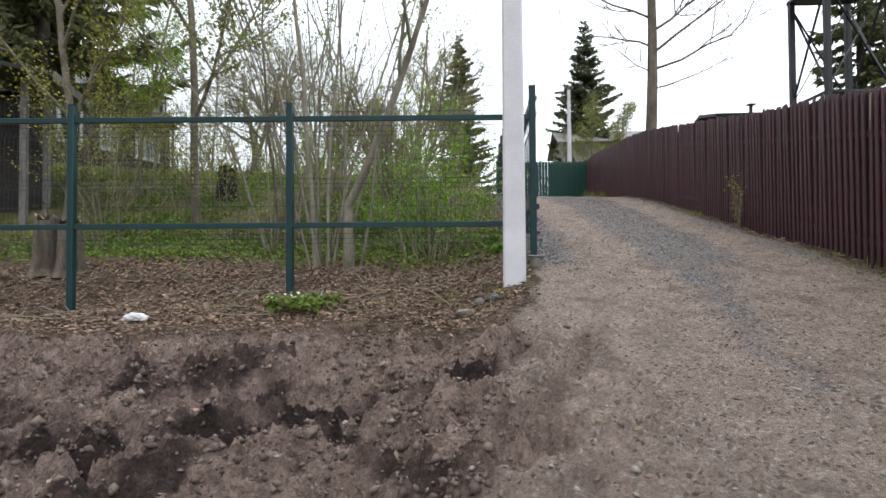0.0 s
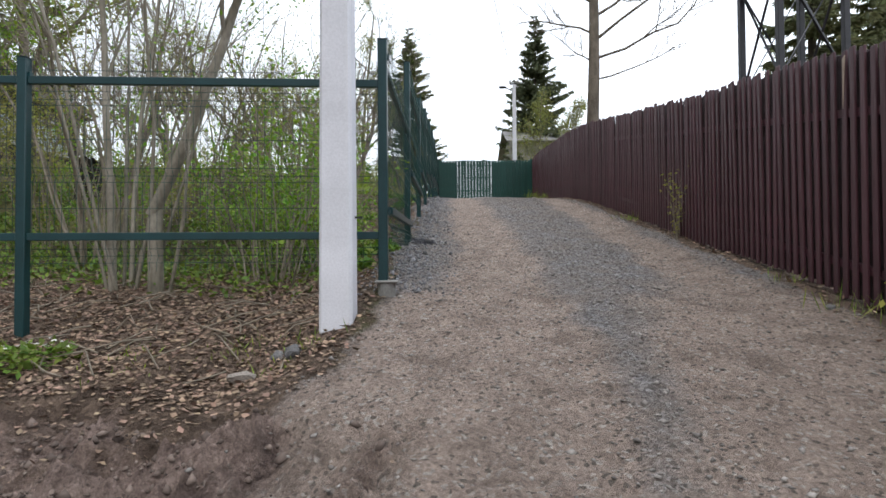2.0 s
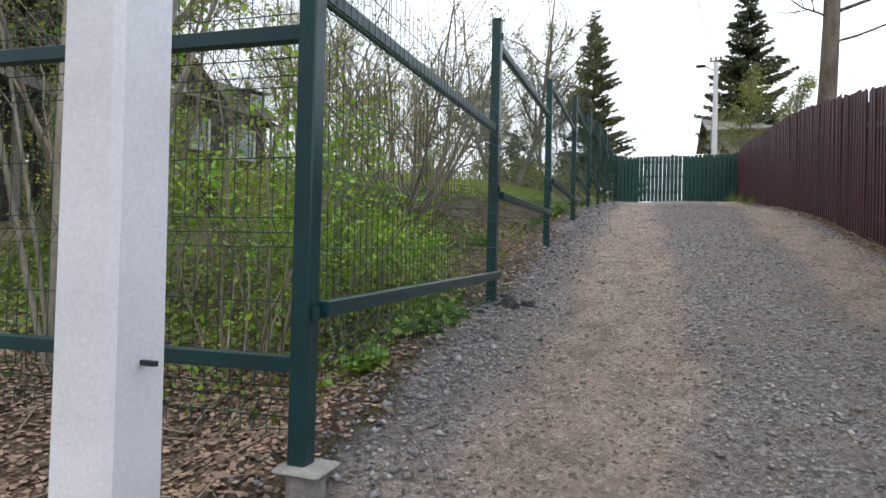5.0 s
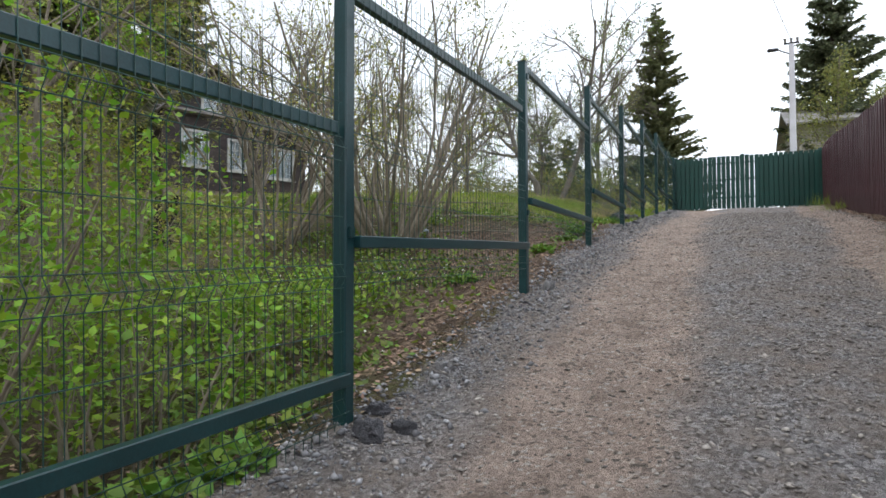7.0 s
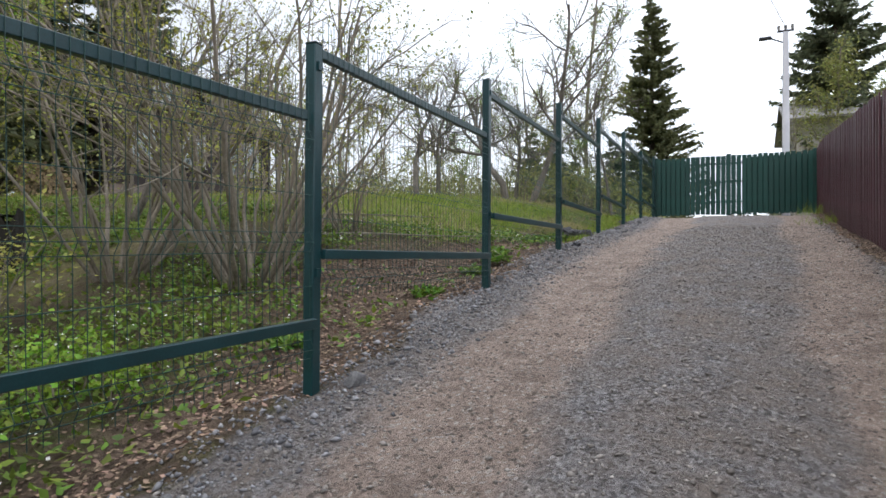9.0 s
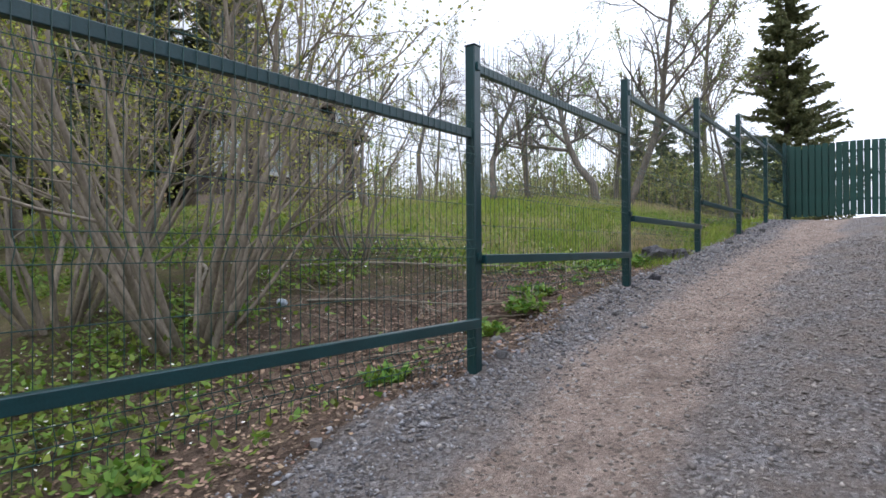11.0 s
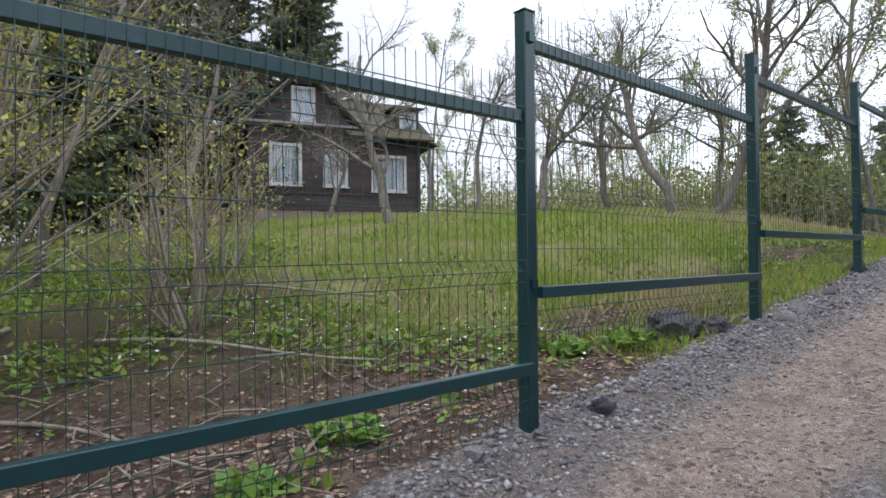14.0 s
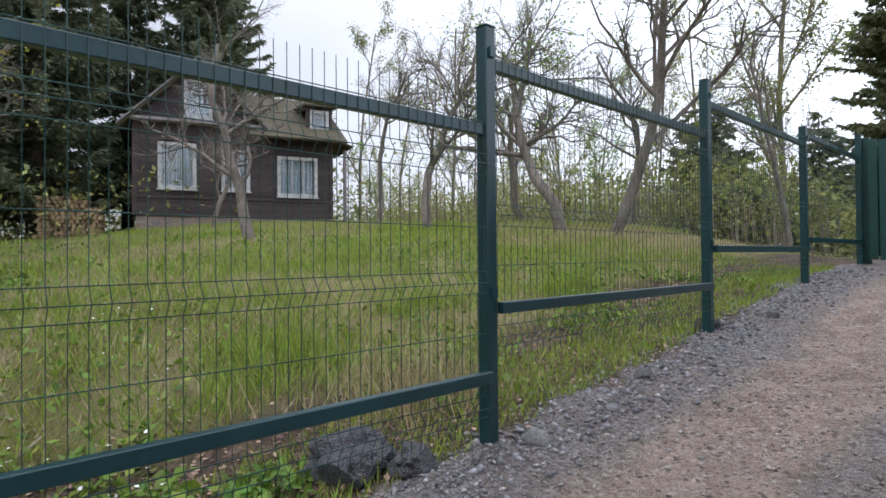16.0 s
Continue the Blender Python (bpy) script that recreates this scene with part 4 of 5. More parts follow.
for x, y, top, sd in ((-6.4, 33.0, 8.6, 46), (-8.2, 35.0, 9.0, 47), (-4.9, 31.5, 6.6, 48), (-3.4, 34.0, 8.0, 49)):
    spruce("spruce", x, y, top, 1.9, "young bushy dark spruce behind the lawn", sd, NEEDLES, z=2.7, dense=1.2, group="young spruces")
for x, y, top, sd in ((12.2, 14.0, 14.5, 51), (15.6, 15.5, 15.0, 52)):
    spruce("spruce", x, y, top, 2.3, "dark spruce behind the brown fence", sd, NEEDLES_LIT, dense=0.9, group="spruces behind the brown fence")

# ---- tall birch and the light bushes past the gate ----
def birch(x, y, h, seed, leaves, size, z, label, rad=0.15):
    rg = np.random.default_rng(seed)
    ls = []
    grow(rg, (0, 0, 0), (0.02, 0.02, 1), h, rad, 3, ls, (9, 12), 0.55, 0.06, 0.2, 0.18, 0.30)
    return plant("birch_tree", x, y, ls, BARK_PALE, label, "birch tree", "birches", LEAF_DULL, leaves, size, rg, 0.2, "trunk", 1, z)


birch(-5.6, 38.0, 15.5, 61, 7000, 0.13, 2.6, "tall birch with a haze of pale yellow-green leaves")
birch(5.6, 27.5, 6.2, 62, 5200, 0.10, 3.0, "bushy young birch with pale leaves beyond the gate", 0.07)
birch(7.4, 29.0, 6.4, 63, 5200, 0.10, 3.0, "bushy young birch with pale leaves beyond the gate", 0.07)
birch(4.5, 30.0, 5.6, 64, 1400, 0.08, 2.9, "thin young birch with pale leaves beyond the gate", 0.05)

# ---- bare tree behind the brown fence ----
RB = np.random.default_rng(71)
lines = []
zt = np.linspace(0, 1, 10)
trunk = np.stack([0.10 * np.sin(zt * 5) + 0.25 * zt, 0.05 * np.cos(zt * 4), 11.5 * zt], 1)
lines.append((trunk, np.linspace(0.20, 0.07, 10), 0))
for hz, a, ln, rise, rd in ((3.4, -10, 2.4, 0.25, 0.035), (4.0, 5, 4.6, 0.55, 0.05), (4.5, -20, 4.4, 0.75, 0.055), (4.7, 170, 2.2, 1.0, 0.045), (5.2, 20, 4.2, 0.9, 0.055), (5.6, 190, 3.2, 0.8, 0.05), (6.2, -30, 4.0, 1.0, 0.05), (6.8, 150, 3.2, 1.0, 0.05), (7.4, 10, 3.4, 1.0, 0.045), (8.2, 210, 3.0, 1.0, 0.04), (9.0, 60, 2.6, 1.2, 0.04), (9.8, 250, 2.2, 1.2, 0.03), (3.9, 185, 1.5, 0.6, 0.03)):
    f = hz / 11.5
    p = [np.interp(f, zt, trunk[:, k]) for k in range(3)]
    grow(RB, p, (math.cos(radians(a)), math.sin(radians(a)), rise * 0.6), ln, rd * 0.8, 3, lines, (5, 7), 0.6, 0.34, 0.35, 0.18, 0.52, 1)
plant("bare_tree", 4.50, 11.9, lines, BARK_GREY, "tall leafless tree with thin spreading branches behind the brown fence", "tree")

# ---- stumps ----
def stump(x, y, r, h, bark, top, label, seed):
    rg = np.random.default_rng(seed)
    th = empty("tree_stump", pose(x, y, at(x, y) - 0.05), label, "tree stump", "stumps")
    bm = bmesh.new()
    rings = []
    for k, (f, w) in enumerate(((0, 1.45), (0.12, 1.15), (0.35, 1.0), (0.7, 0.95), (1.0, 0.9))):
        rings.append([bm.verts.new((r * w * (1 + 0.13 * math.sin(3 * j + seed) + rg.normal(0, 0.04)) * math.cos(j * math.pi / 8), r * w * (1 + 0.13 * math.cos(2 * j + seed)) * math.sin(j * math.pi / 8), h * f + (rg.normal(0, 0.09) if k == 4 else 0))) for j in range(16)])
    for a, b in zip(rings, rings[1:]):
        for j in range(16):
            bm.faces.new((a[j], a[(j + 1) % 16], b[(j + 1) % 16], b[j]))
    part("bark", bm, bark, th)
    bm = bmesh.new()
    ring = [bm.verts.new((r * 0.88 * math.cos(j * math.pi / 8), r * 0.88 * math.sin(j * math.pi / 8), h * 0.96 + rg.normal(0, 0.03))) for j in range(16)]
    c = bm.verts.new((0, 0, h * 0.93))
    for j in range(16):
        bm.faces.new((ring[j], ring[(j + 1) % 16], c))
    part("cut_face", bm, top, th)
    return th


stump(-6.9, 7.3, 0.24, 0.88, STUMP_DARK, STUMP_DARK, "tall blackened tree stump in the green undergrowth", 1)
stump(-6.72, 1.15, 0.17, 0.85, STUMP_BARK, CUT_WOOD, "weathered sawn tree stump among dry leaves", 2)
stump(-6.28, 1.05, 0.16, 0.80, STUMP_BARK, CUT_WOOD, "weathered sawn tree stump among dry leaves", 3)

# ---- dark wooden house ----
HOUSE = pose(-20.3, 17.75, 4.22, 0, 0, 72)
house = empty("wooden_house", HOUSE, "old dark-stained wooden house with white window frames and mossy roof", "house")
HW, HD, HH, FB = 7.05, 6.5, 3.35, 0.48
part("foundation", boxed(0.05, HW - 0.05, 0.05, HD, -0.9, FB, bevel=0.02), surface("patched brick and concrete footing", (0.30, 0.22, 0.18), 0.9, 0.3, 3, 25, 0.6, tint=(0.20, 0.18, 0.17)), house)
HOLES = ((0.78, 2.00, FB + 0.98, FB + 2.62), (2.92, 3.88, FB + 0.98, FB + 2.48), (4.95, 6.45, FB + 0.84, FB + 2.36))


def boards(x0, x1, z0, z1, holes, y=0.0, pitch=0.16, thick=0.06, edge=None):
    """Lapped horizontal boards with openings left free; edge(z) gives the ends of a gable's boards."""
    bm = bmesh.new()
    z = z0
    while z < z1 - 0.02:
        zt = min(z + pitch, z1)
        a, b = (x0, x1) if edge is None else edge((z + zt) / 2)
        cuts = [(a, b)]
        for h0, h1, hz0, hz1 in holes:
            if zt > hz0 + 0.01 and z < hz1 - 0.01:
                cuts = [c for s, e in cuts for c in ((s, min(e, h0)), (max(s, h1), e)) if c[1] - c[0] > 0.02]
        for s, e in cuts:
            v = [bm.verts.new(q) for q in ((s, y - 0.022, z), (e, y - 0.022, z), (e, y - 0.004, zt), (s, y - 0.004, zt), (s, y + thick, z), (e, y + thick, z), (e, y + thick, zt), (s, y + thick, zt))]
            for q in ((0, 1, 2, 3), (5, 4, 7, 6), (4, 0, 3, 7), (1, 5, 6, 2), (4, 5, 1, 0), (3, 2, 6, 7)):
                bm.faces.new([v[i] for i in q])
        z = zt
    return bm


def board_wall(name, bm, label=""):
    """A wall whose boards are parts of their own."""
    wall = new(name)
    wall.parent = house
    if label:
        wall["label"] = label
    bm.faces.ensure_lookup_table()
    quads = [[v.co.copy() for v in f.verts] for f in bm.faces]
    bm.free()
    for i in range(0, len(quads), 6):
        one = bmesh.new()
        for q in quads[i:i + 6]:
            one.faces.new([one.verts.new(c) for c in q])
        bmesh.ops.remove_doubles(one, verts=one.verts, dist=1e-4)
        part("board", one, PLANK_DARK, wall)


board_wall("front_wall", boards(0, HW, FB, FB + HH, HOLES), "dark horizontal board wall")
for xx, nm in ((0.0, "side_wall"), (HW, "side_wall")):
    sw = boards(0, HD, FB, FB + HH, (), 0.0)
    sw.transform(Matrix.Translation((xx, 0.062, 0)) @ Matrix.Rotation(radians(90), 4, "Z") if xx else Matrix.Translation((0, HD + 0.062, 0)) @ Matrix.Rotation(radians(-90), 4, "Z"))
    board_wall(nm, sw)
part("back_wall", boxed(0, HW, HD + 0.064, HD + 0.16, FB, FB + HH), PLANK_DARK, house)
part("floor", boxed(0.1, HW - 0.1, 0.1, HD, FB + 0.01, FB + 0.06), GREY_PLANK, house)


def window(x0, x1, z0, z1, parent, y=0.0, panes=2):
    w = new("window")
    w.parent = parent
    trim = 0.13
    part("frame", boxed(x0 - trim, x0, y - 0.06, y + 0.05, z0 - trim, z1 + trim, bevel=0.01), FRAME_WHITE, w)
    part("frame", boxed(x1, x1 + trim, y - 0.06, y + 0.05, z0 - trim, z1 + trim, bevel=0.01), FRAME_WHITE, w)
    part("frame", boxed(x0, x1, y - 0.065, y + 0.05, z1, z1 + trim, bevel=0.01), FRAME_WHITE, w)
    part("sill", boxed(x0 - trim - 0.05, x1 + trim + 0.05, y - 0.11, y + 0.05, z0 - trim - 0.04, z0 - trim - 0.002, bevel=0.01), FRAME_WHITE, w)
    part("frame", boxed(x0, x1, y - 0.065, y + 0.05, z0 - trim, z0, bevel=0.01), FRAME_WHITE, w)
    for i in range(1, panes + 1):
        xm = x0 + (x1 - x0) * i / (panes + 1)
        part("mullion", boxed(xm - 0.028, xm + 0.028, y - 0.02, y + 0.03, z0, z1, bevel=0.006), FRAME_WHITE, w)
    zt = z0 + (z1 - z0) * 0.68
    part("mullion", boxed(x0, x1, y - 0.016, y + 0.026, zt - 0.02, zt + 0.02, bevel=0.005), FRAME_WHITE, w)
    gp_ob = part("pane", boxed(x0, x1, y + 0.004, y + 0.008, z0, z1), GLASS, w)
    gp_ob.visible_shadow = False
    bm = bmesh.new()
    n = 24
    for i in range(n + 1):
        xx = x0 - 0.02 + (x1 - x0 + 0.04) * i / n
        yy = y + 0.14 + 0.03 * math.sin(i * 2.2)
        bm.verts.new((xx, yy, z0 - 0.05))
        bm.verts.new((xx, yy, z1 + 0.05))
    bm.verts.ensure_lookup_table()
    for i in range(n):
        bm.faces.new((bm.verts[2 * i], bm.verts[2 * i + 2], bm.verts[2 * i + 3], bm.verts[2 * i + 1]))
    part("curtain", bm, CURTAIN, w)
    return w


for h0, h1, hz0, hz1 in HOLES:
    window(h0 + 0.1, h1 - 0.1, hz0 + 0.1, hz1 - 0.1, house)
# cross gable over the left half, then the low main roof
EZ = FB + HH
GC, GHALF, GTOP = 2.10, 2.30, EZ + 2.30
ATTIC = ((GC - 0.45, GC + 0.45, EZ + 0.25, EZ + 1.60),)
board_wall("gable", boards(0, 0, EZ + 0.12, GTOP - 0.15, ATTIC, -0.02, edge=lambda z: (GC - GHALF * (GTOP - z) / (GTOP - EZ) + 0.1, GC + GHALF * (GTOP - z) / (GTOP - EZ) - 0.1)))
window(ATTIC[0][0] + 0.1, ATTIC[0][1] - 0.1, ATTIC[0][2] + 0.1, ATTIC[0][3] - 0.1, house, -0.02, 1)


def slab(pts, thick, bm=None):
    bm = bm or bmesh.new()
    a = [Vector(p) for p in pts]
    nrm = (a[1] - a[0]).cross(a[2] - a[0]).normalized() * thick
    lo, hi = [bm.verts.new(p) for p in a], [bm.verts.new(p + nrm) for p in a]
    bm.faces.new(lo[::-1])
    bm.faces.new(hi)
    for i in range(len(a)):
        j = (i + 1) % len(a)
        bm.faces.new((lo[i], lo[j], hi[j], hi[i]))
    return bm


part("roof", slab(((GC - GHALF - 0.30, -0.5, EZ - 0.28), (GC, -0.5, GTOP + 0.02), (GC, HD, GTOP + 0.02), (GC - GHALF - 0.30, HD, EZ - 0.28)), -0.08), ROOF_MOSS, house)
part("roof", slab(((GC, -0.5, GTOP + 0.02), (GC + GHALF + 0.1, -0.5, EZ - 0.08), (GC + GHALF + 0.1, HD, EZ - 0.08), (GC, HD, GTOP + 0.02)), -0.08), ROOF_MOSS, house)
part("roof", slab(((GC + 1.75, -0.80, EZ - 0.42), (HW + 0.45, -0.80, EZ - 0.42), (HW + 0.45, HD / 2, EZ + 2.05), (GC + 0.6, HD / 2, EZ + 2.05)), 0.08), ROOF_MOSS, house)
part("roof", slab(((HW + 0.45, HD / 2, EZ + 2.05), (HW + 0.45, HD + 0.5, EZ), (GC + 0.6, HD + 0.5, EZ), (GC + 0.6, HD / 2, EZ + 2.05)), 0.08), ROOF_MOSS, house)
part("end_gable", boxed(HW - 0.05, HW, 0.3, HD, EZ, EZ + 0.9), PLANK_DARK, house)
part("eave_board", boxed(-0.40, GC + GHALF + 0.1, -0.46, -0.06, EZ - 0.02, EZ + 0.08, bevel=0.01), GREY_PLANK, house)
part("fascia", bar((GC - GHALF - 0.30, -0.53, EZ - 0.25), (GC, -0.53, GTOP + 0.05), 0.04, 0.16, (0, 1, 0)), GREY_PLANK, house)
part("fascia", bar((GC, -0.53, GTOP + 0.05), (GC + GHALF + 0.1, -0.53, EZ - 0.05), 0.04, 0.16, (0, 1, 0)), GREY_PLANK, house)
part("corner_post", boxed(-0.06, 0.10, -0.05, 0.10, FB, EZ, bevel=0.01), PLANK_DARK, house)
part("corner_post", boxed(HW - 0.10, HW + 0.06, -0.05, 0.10, FB, EZ, bevel=0.01), PLANK_DARK, house)
part("band_board", boxed(0, HW, -0.055, -0.024, FB + 0.62, FB + 0.72, bevel=0.005), PLANK_DARK, house)
part("dormer", boards(HW - 0.95, HW + 0.10, EZ + 0.0, EZ + 1.12, ((HW - 0.72, HW - 0.12, EZ + 0.25, EZ + 0.95),), 0.25, edge=None), PLANK_DARK, house)
window(HW - 0.67, HW - 0.17, EZ + 0.30, EZ + 0.90, house, 0.25, 0)
part("dormer_roof", slab(((HW - 1.1, -0.05, EZ + 1.13), (HW + 0.3, -0.05, EZ + 1.13), (HW + 0.3, 2.6, EZ + 1.45), (HW - 1.1, 2.6, EZ + 1.45)), 0.07), ROOF_MOSS, house)
porch = new("porch")
porch.parent = house
for yy in (0.3, 2.6):
    part("post", boxed(HW + 0.6, HW + 0.72, yy, yy + 0.12, -0.4, EZ - 0.5, bevel=0.01), GREY_PLANK, porch)
part("roof", slab(((HW + 0.08, 0.1, EZ - 0.1), (HW + 0.95, 0.1, EZ - 0.4), (HW + 0.95, 3.0, EZ - 0.4), (HW + 0.08, 3.0, EZ - 0.1)), 0.06), ROOF_MOSS, porch)
part("deck", boxed(HW + 0.08, HW + 1.3, 0.1, 3.0, 0.28, 0.40, bevel=0.01), GREY_PLANK, porch)
# firewood against the spruces
pile = empty("firewood_pile", pose(-22.2, 15.3, at(-22.2, 15.3), 0, 0, 60), "stacked split firewood beside the house", "firewood")
RF = np.random.default_rng(8)
log_meshes = []
for i in range(4):
    bm = bmesh.new()
    bmesh.ops.create_cone(bm, cap_ends=True, segments=7 + i, radius1=0.085 - 0.008 * i, radius2=0.075, depth=0.5)
    bm.transform(Matrix.Rotation(radians(90), 4, "X"))
    me = bpy.data.meshes.new("log")
    bm.to_mesh(me)
    bm.free()
    log_meshes.append(me)
for r in range(11):
    for c in range(13 - (r > 7) * 3 - (r > 9) * 3):
        ob = part("log", log_meshes[RF.integers(0, 4)], LOG_END, pile)
        ob.matrix_basis = pose(c * 0.155 + (r % 2) * 0.07 + RF.normal(0, 0.01), RF.normal(0, 0.05), 0.05 + r * 0.135, 0, RF.uniform(0, 90), RF.normal(0, 4))

# ---- shed at the left edge of the yard, grey shed behind the lawn, buildings on the other side ----
shed = empty("garden_shed", pose(-11.40, 4.9, at(-11.1, 5.0), 0, 0, 20), "small weathered shed with a dark sagging tarred roof", "shed")
for xx, yy in ((0.9, 0.2), (0.9, 1.5), (-1.6, 0.2), (-1.6, 1.5)):
    part("post", boxed(xx - 0.07, xx + 0.07, yy - 0.07, yy + 0.07, -0.4, 3.30, bevel=0.012), GREY_PLANK, shed)
part("wall", boxed(-1.6, -1.5, 0.28, 1.42, -0.3, 3.28), PLANK_DARK, shed)
part("wall", boxed(-1.52, 0.82, 1.45, 1.53, -0.3, 3.28), PLANK_DARK, shed)
part("roof", slab(((1.7, -0.6, 3.24), (1.7, 1.9, 3.24), (-2.2, 1.9, 3.88), (-2.2, -0.6, 3.88)), 0.09), BLACK_STEEL, shed)
part("fascia", bar((1.72, -0.6, 3.24), (1.72, 1.9, 3.24), 0.05, 0.2), GREY_PLANK, shed)


def plain_house(name, m, w, d, wall_h, roof_h, wall_mat, roof_mat, label, windows=2):
    th = empty(name, m, label, "house" if wall_h > 3 else "shed")
    bm = bmesh.new()
    box(bm, 0, w, 0, 0.15, -1, wall_h)
    part("wall", bm, wall_mat, th)
    part("wall", boxed(0, w, d - 0.15, d, -1, wall_h), wall_mat, th)
    part("wall", boxed(0, 0.15, 0.152, d - 0.152, -1, wall_h + roof_h * 0.5), wall_mat, th)
    part("wall", boxed(w - 0.15, w, 0.152, d - 0.152, -1, wall_h + roof_h * 0.5), wall_mat, th)
    part("roof", slab(((-0.4, -0.5, wall_h - 0.05), (w + 0.4, -0.5, wall_h - 0.05), (w + 0.4, d / 2, wall_h + roof_h), (-0.4, d / 2, wall_h + roof_h)), 0.1), roof_mat, th)
    part("roof", slab(((w + 0.4, d / 2, wall_h + roof_h), (w + 0.4, d + 0.5, wall_h - 0.05), (-0.4, d + 0.5, wall_h - 0.05), (-0.4, d / 2, wall_h + roof_h)), 0.1), roof_mat, th)
    for i in range(windows):
        x0 = w * (i + 0.6) / (windows + 0.4)
        part("window", boxed(x0, x0 + 0.9, -0.04, -0.003, wall_h - 2.2, wall_h - 0.9, bevel=0.01), FRAME_WHITE, th)
    return th


plain_house("grey_shed", pose(-10.4, 36.0, 3.6, 0, 0, 8), 2.2, 2.4, 1.9, 0.5, GREY_PLANK, ROOF_GREY, "small weathered grey plank shed behind the lawn", 0)
plain_house("distant_house", pose(4.6, 32.5, 2.8), 5.6, 6.0, 5.0, 1.3, surface("pale render", (0.42, 0.40, 0.36), 0.9, 0.1, 2, 20, 0.2), ROOF_GREY, "pale house with a low grey roof beyond the gate", 2)
hut = plain_house("low_hut", pose(6.9, 12.2, 2.15), 1.7, 1.8, 2.25, 0.25, GREY_PLANK, BLACK_STEEL, "low hut with a dark roof behind the brown fence", 0)
part("stove_pipe", bar((1.2, 0.8, 2.4), (1.2, 0.8, 2.85), 0.08), BLACK_STEEL, hut)
part("pipe_cap", boxed(1.08, 1.32, 0.68, 0.92, 2.851, 2.89), BLACK_STEEL, hut)

# ---- steel tower behind the brown fence ----
TZ = at(8.05, 8.48)
tower = empty("steel_tower", pose(8.22, 8.44, TZ, 0, 0, 3), "dark steel lattice stand of a water tank behind the fence", "tower")
TS, TH = 0.72, 6.62 - TZ
feet = ((-TS, -TS), (TS, -TS), (TS, TS), (-TS, TS))
for a, b in feet:
    part("leg", boxed(a - 0.065, a + 0.065, b - 0.065, b + 0.065, -0.3, TH, bevel=0.008), BLACK_STEEL, tower)
for (a, b), (c, d) in zip(feet, feet[1:] + feet[:1]):
    for z0, z1 in ((0.2, 2.15), (2.35, TH - 0.1)):
        part("brace", bar((a, b, z0), (c, d, z1), 0.06, 0.012), BLACK_STEEL, tower)
        part("brace", bar((c, d, z0), (a, b, z1), 0.06, 0.012), BLACK_STEEL, tower)
    part("crossbar", bar((a, b, 2.25), (c, d, 2.25), 0.06, 0.06), BLACK_STEEL, tower)
part("platform", boxed(-TS - 0.08, TS + 0.08, -TS - 0.08, TS + 0.08, TH + 0.001, TH + 0.10, bevel=0.01), BLACK_STEEL, tower)
tb = bmesh.new()
bmesh.ops.create_cone(tb, cap_ends=True, segments=24, radius1=0.78, radius2=0.78, depth=1.6)
tb.transform(Matrix.Translation((0, 0, TH + 0.91)))
part("tank", tb, BLACK_STEEL, tower)

# ---- lamp pole past the gate, and the cable to it ----
lamp = pole_thing(3.66, 23.0, 0.22, 0.2, 0.15, 0.14, 5.9, 0, "white concrete pole with a street lamp behind the gate")
part("arm", bar((0, 0, 5.55), (-0.45, -0.1, 5.75), 0.035), BLACK_STEEL, lamp)
part("lamp_head", boxed(-0.72, -0.38, -0.17, -0.03, 5.70, 5.79, bevel=0.02), BLACK_STEEL, lamp)
part("crossarm", boxed(-0.22, 0.22, -0.03, 0.03, 5.905, 5.96, bevel=0.005), BLACK_STEEL, lamp)
for xx in (-0.18, 0.0, 0.18):
    ib = bmesh.new()
    bmesh.ops.create_cone(ib, cap_ends=True, segments=10, radius1=0.035, radius2=0.05, depth=0.14)
    ib.transform(Matrix.Translation((xx, 0, 6.03)))
    part("insulator", ib, CONCRETE, lamp)
tc = np.linspace(0, 1, 24)
ca, cb = np.array([-0.2, -0.6, 7.75]), np.array([3.66, 23.0, 8.75])
cable_pts = ca + (cb - ca) * tc[:, None]
cable_pts[:, 2] -= 0.55 * 4 * tc * (1 - tc)
cable = part("overhead_cable", tubes("overhead_cable", [(cable_pts, np.full(24, 0.010))], 5), BLACK_STEEL)
tagged(cable, "thin black overhead cable between the two poles", "cable")

# ---- small things on the ground ----
def stone_mesh(seed, flat=0.65, fine=2, cuts=5, keep=0.62):
    rg = np.random.default_rng(seed)
    bm = bmesh.new()
    bmesh.ops.create_icosphere(bm, subdivisions=fine, radius=1.0)
    for v in bm.verts:
        o_ = Vector((seed * 3.1, 0, 0))
        n_ = noise.noise(v.co * 1.4 + o_) + (0.35 * noise.noise(v.co * 4 + o_) + 0.2 * noise.noise(v.co * 9 + o_) if fine > 2 else 0)
        v.co *= 0.8 + 0.45 * n_
        v.co.z *= flat
    for _ in range(cuts):
        d = Vector(rg.normal(size=3)).normalized()
        for v in bm.verts:
            k = v.co.dot(d) - keep
            if k > 0:
                v.co -= d * k
    me = bpy.data.meshes.new("stone")
    bm.to_mesh(me)
    bm.free()
    return me


stones = [stone_mesh(i, 0.65, 2, 9, 0.45) for i in range(6)]
dark_stones = [stone_mesh(i, 0.75, 4) for i in range(6)]


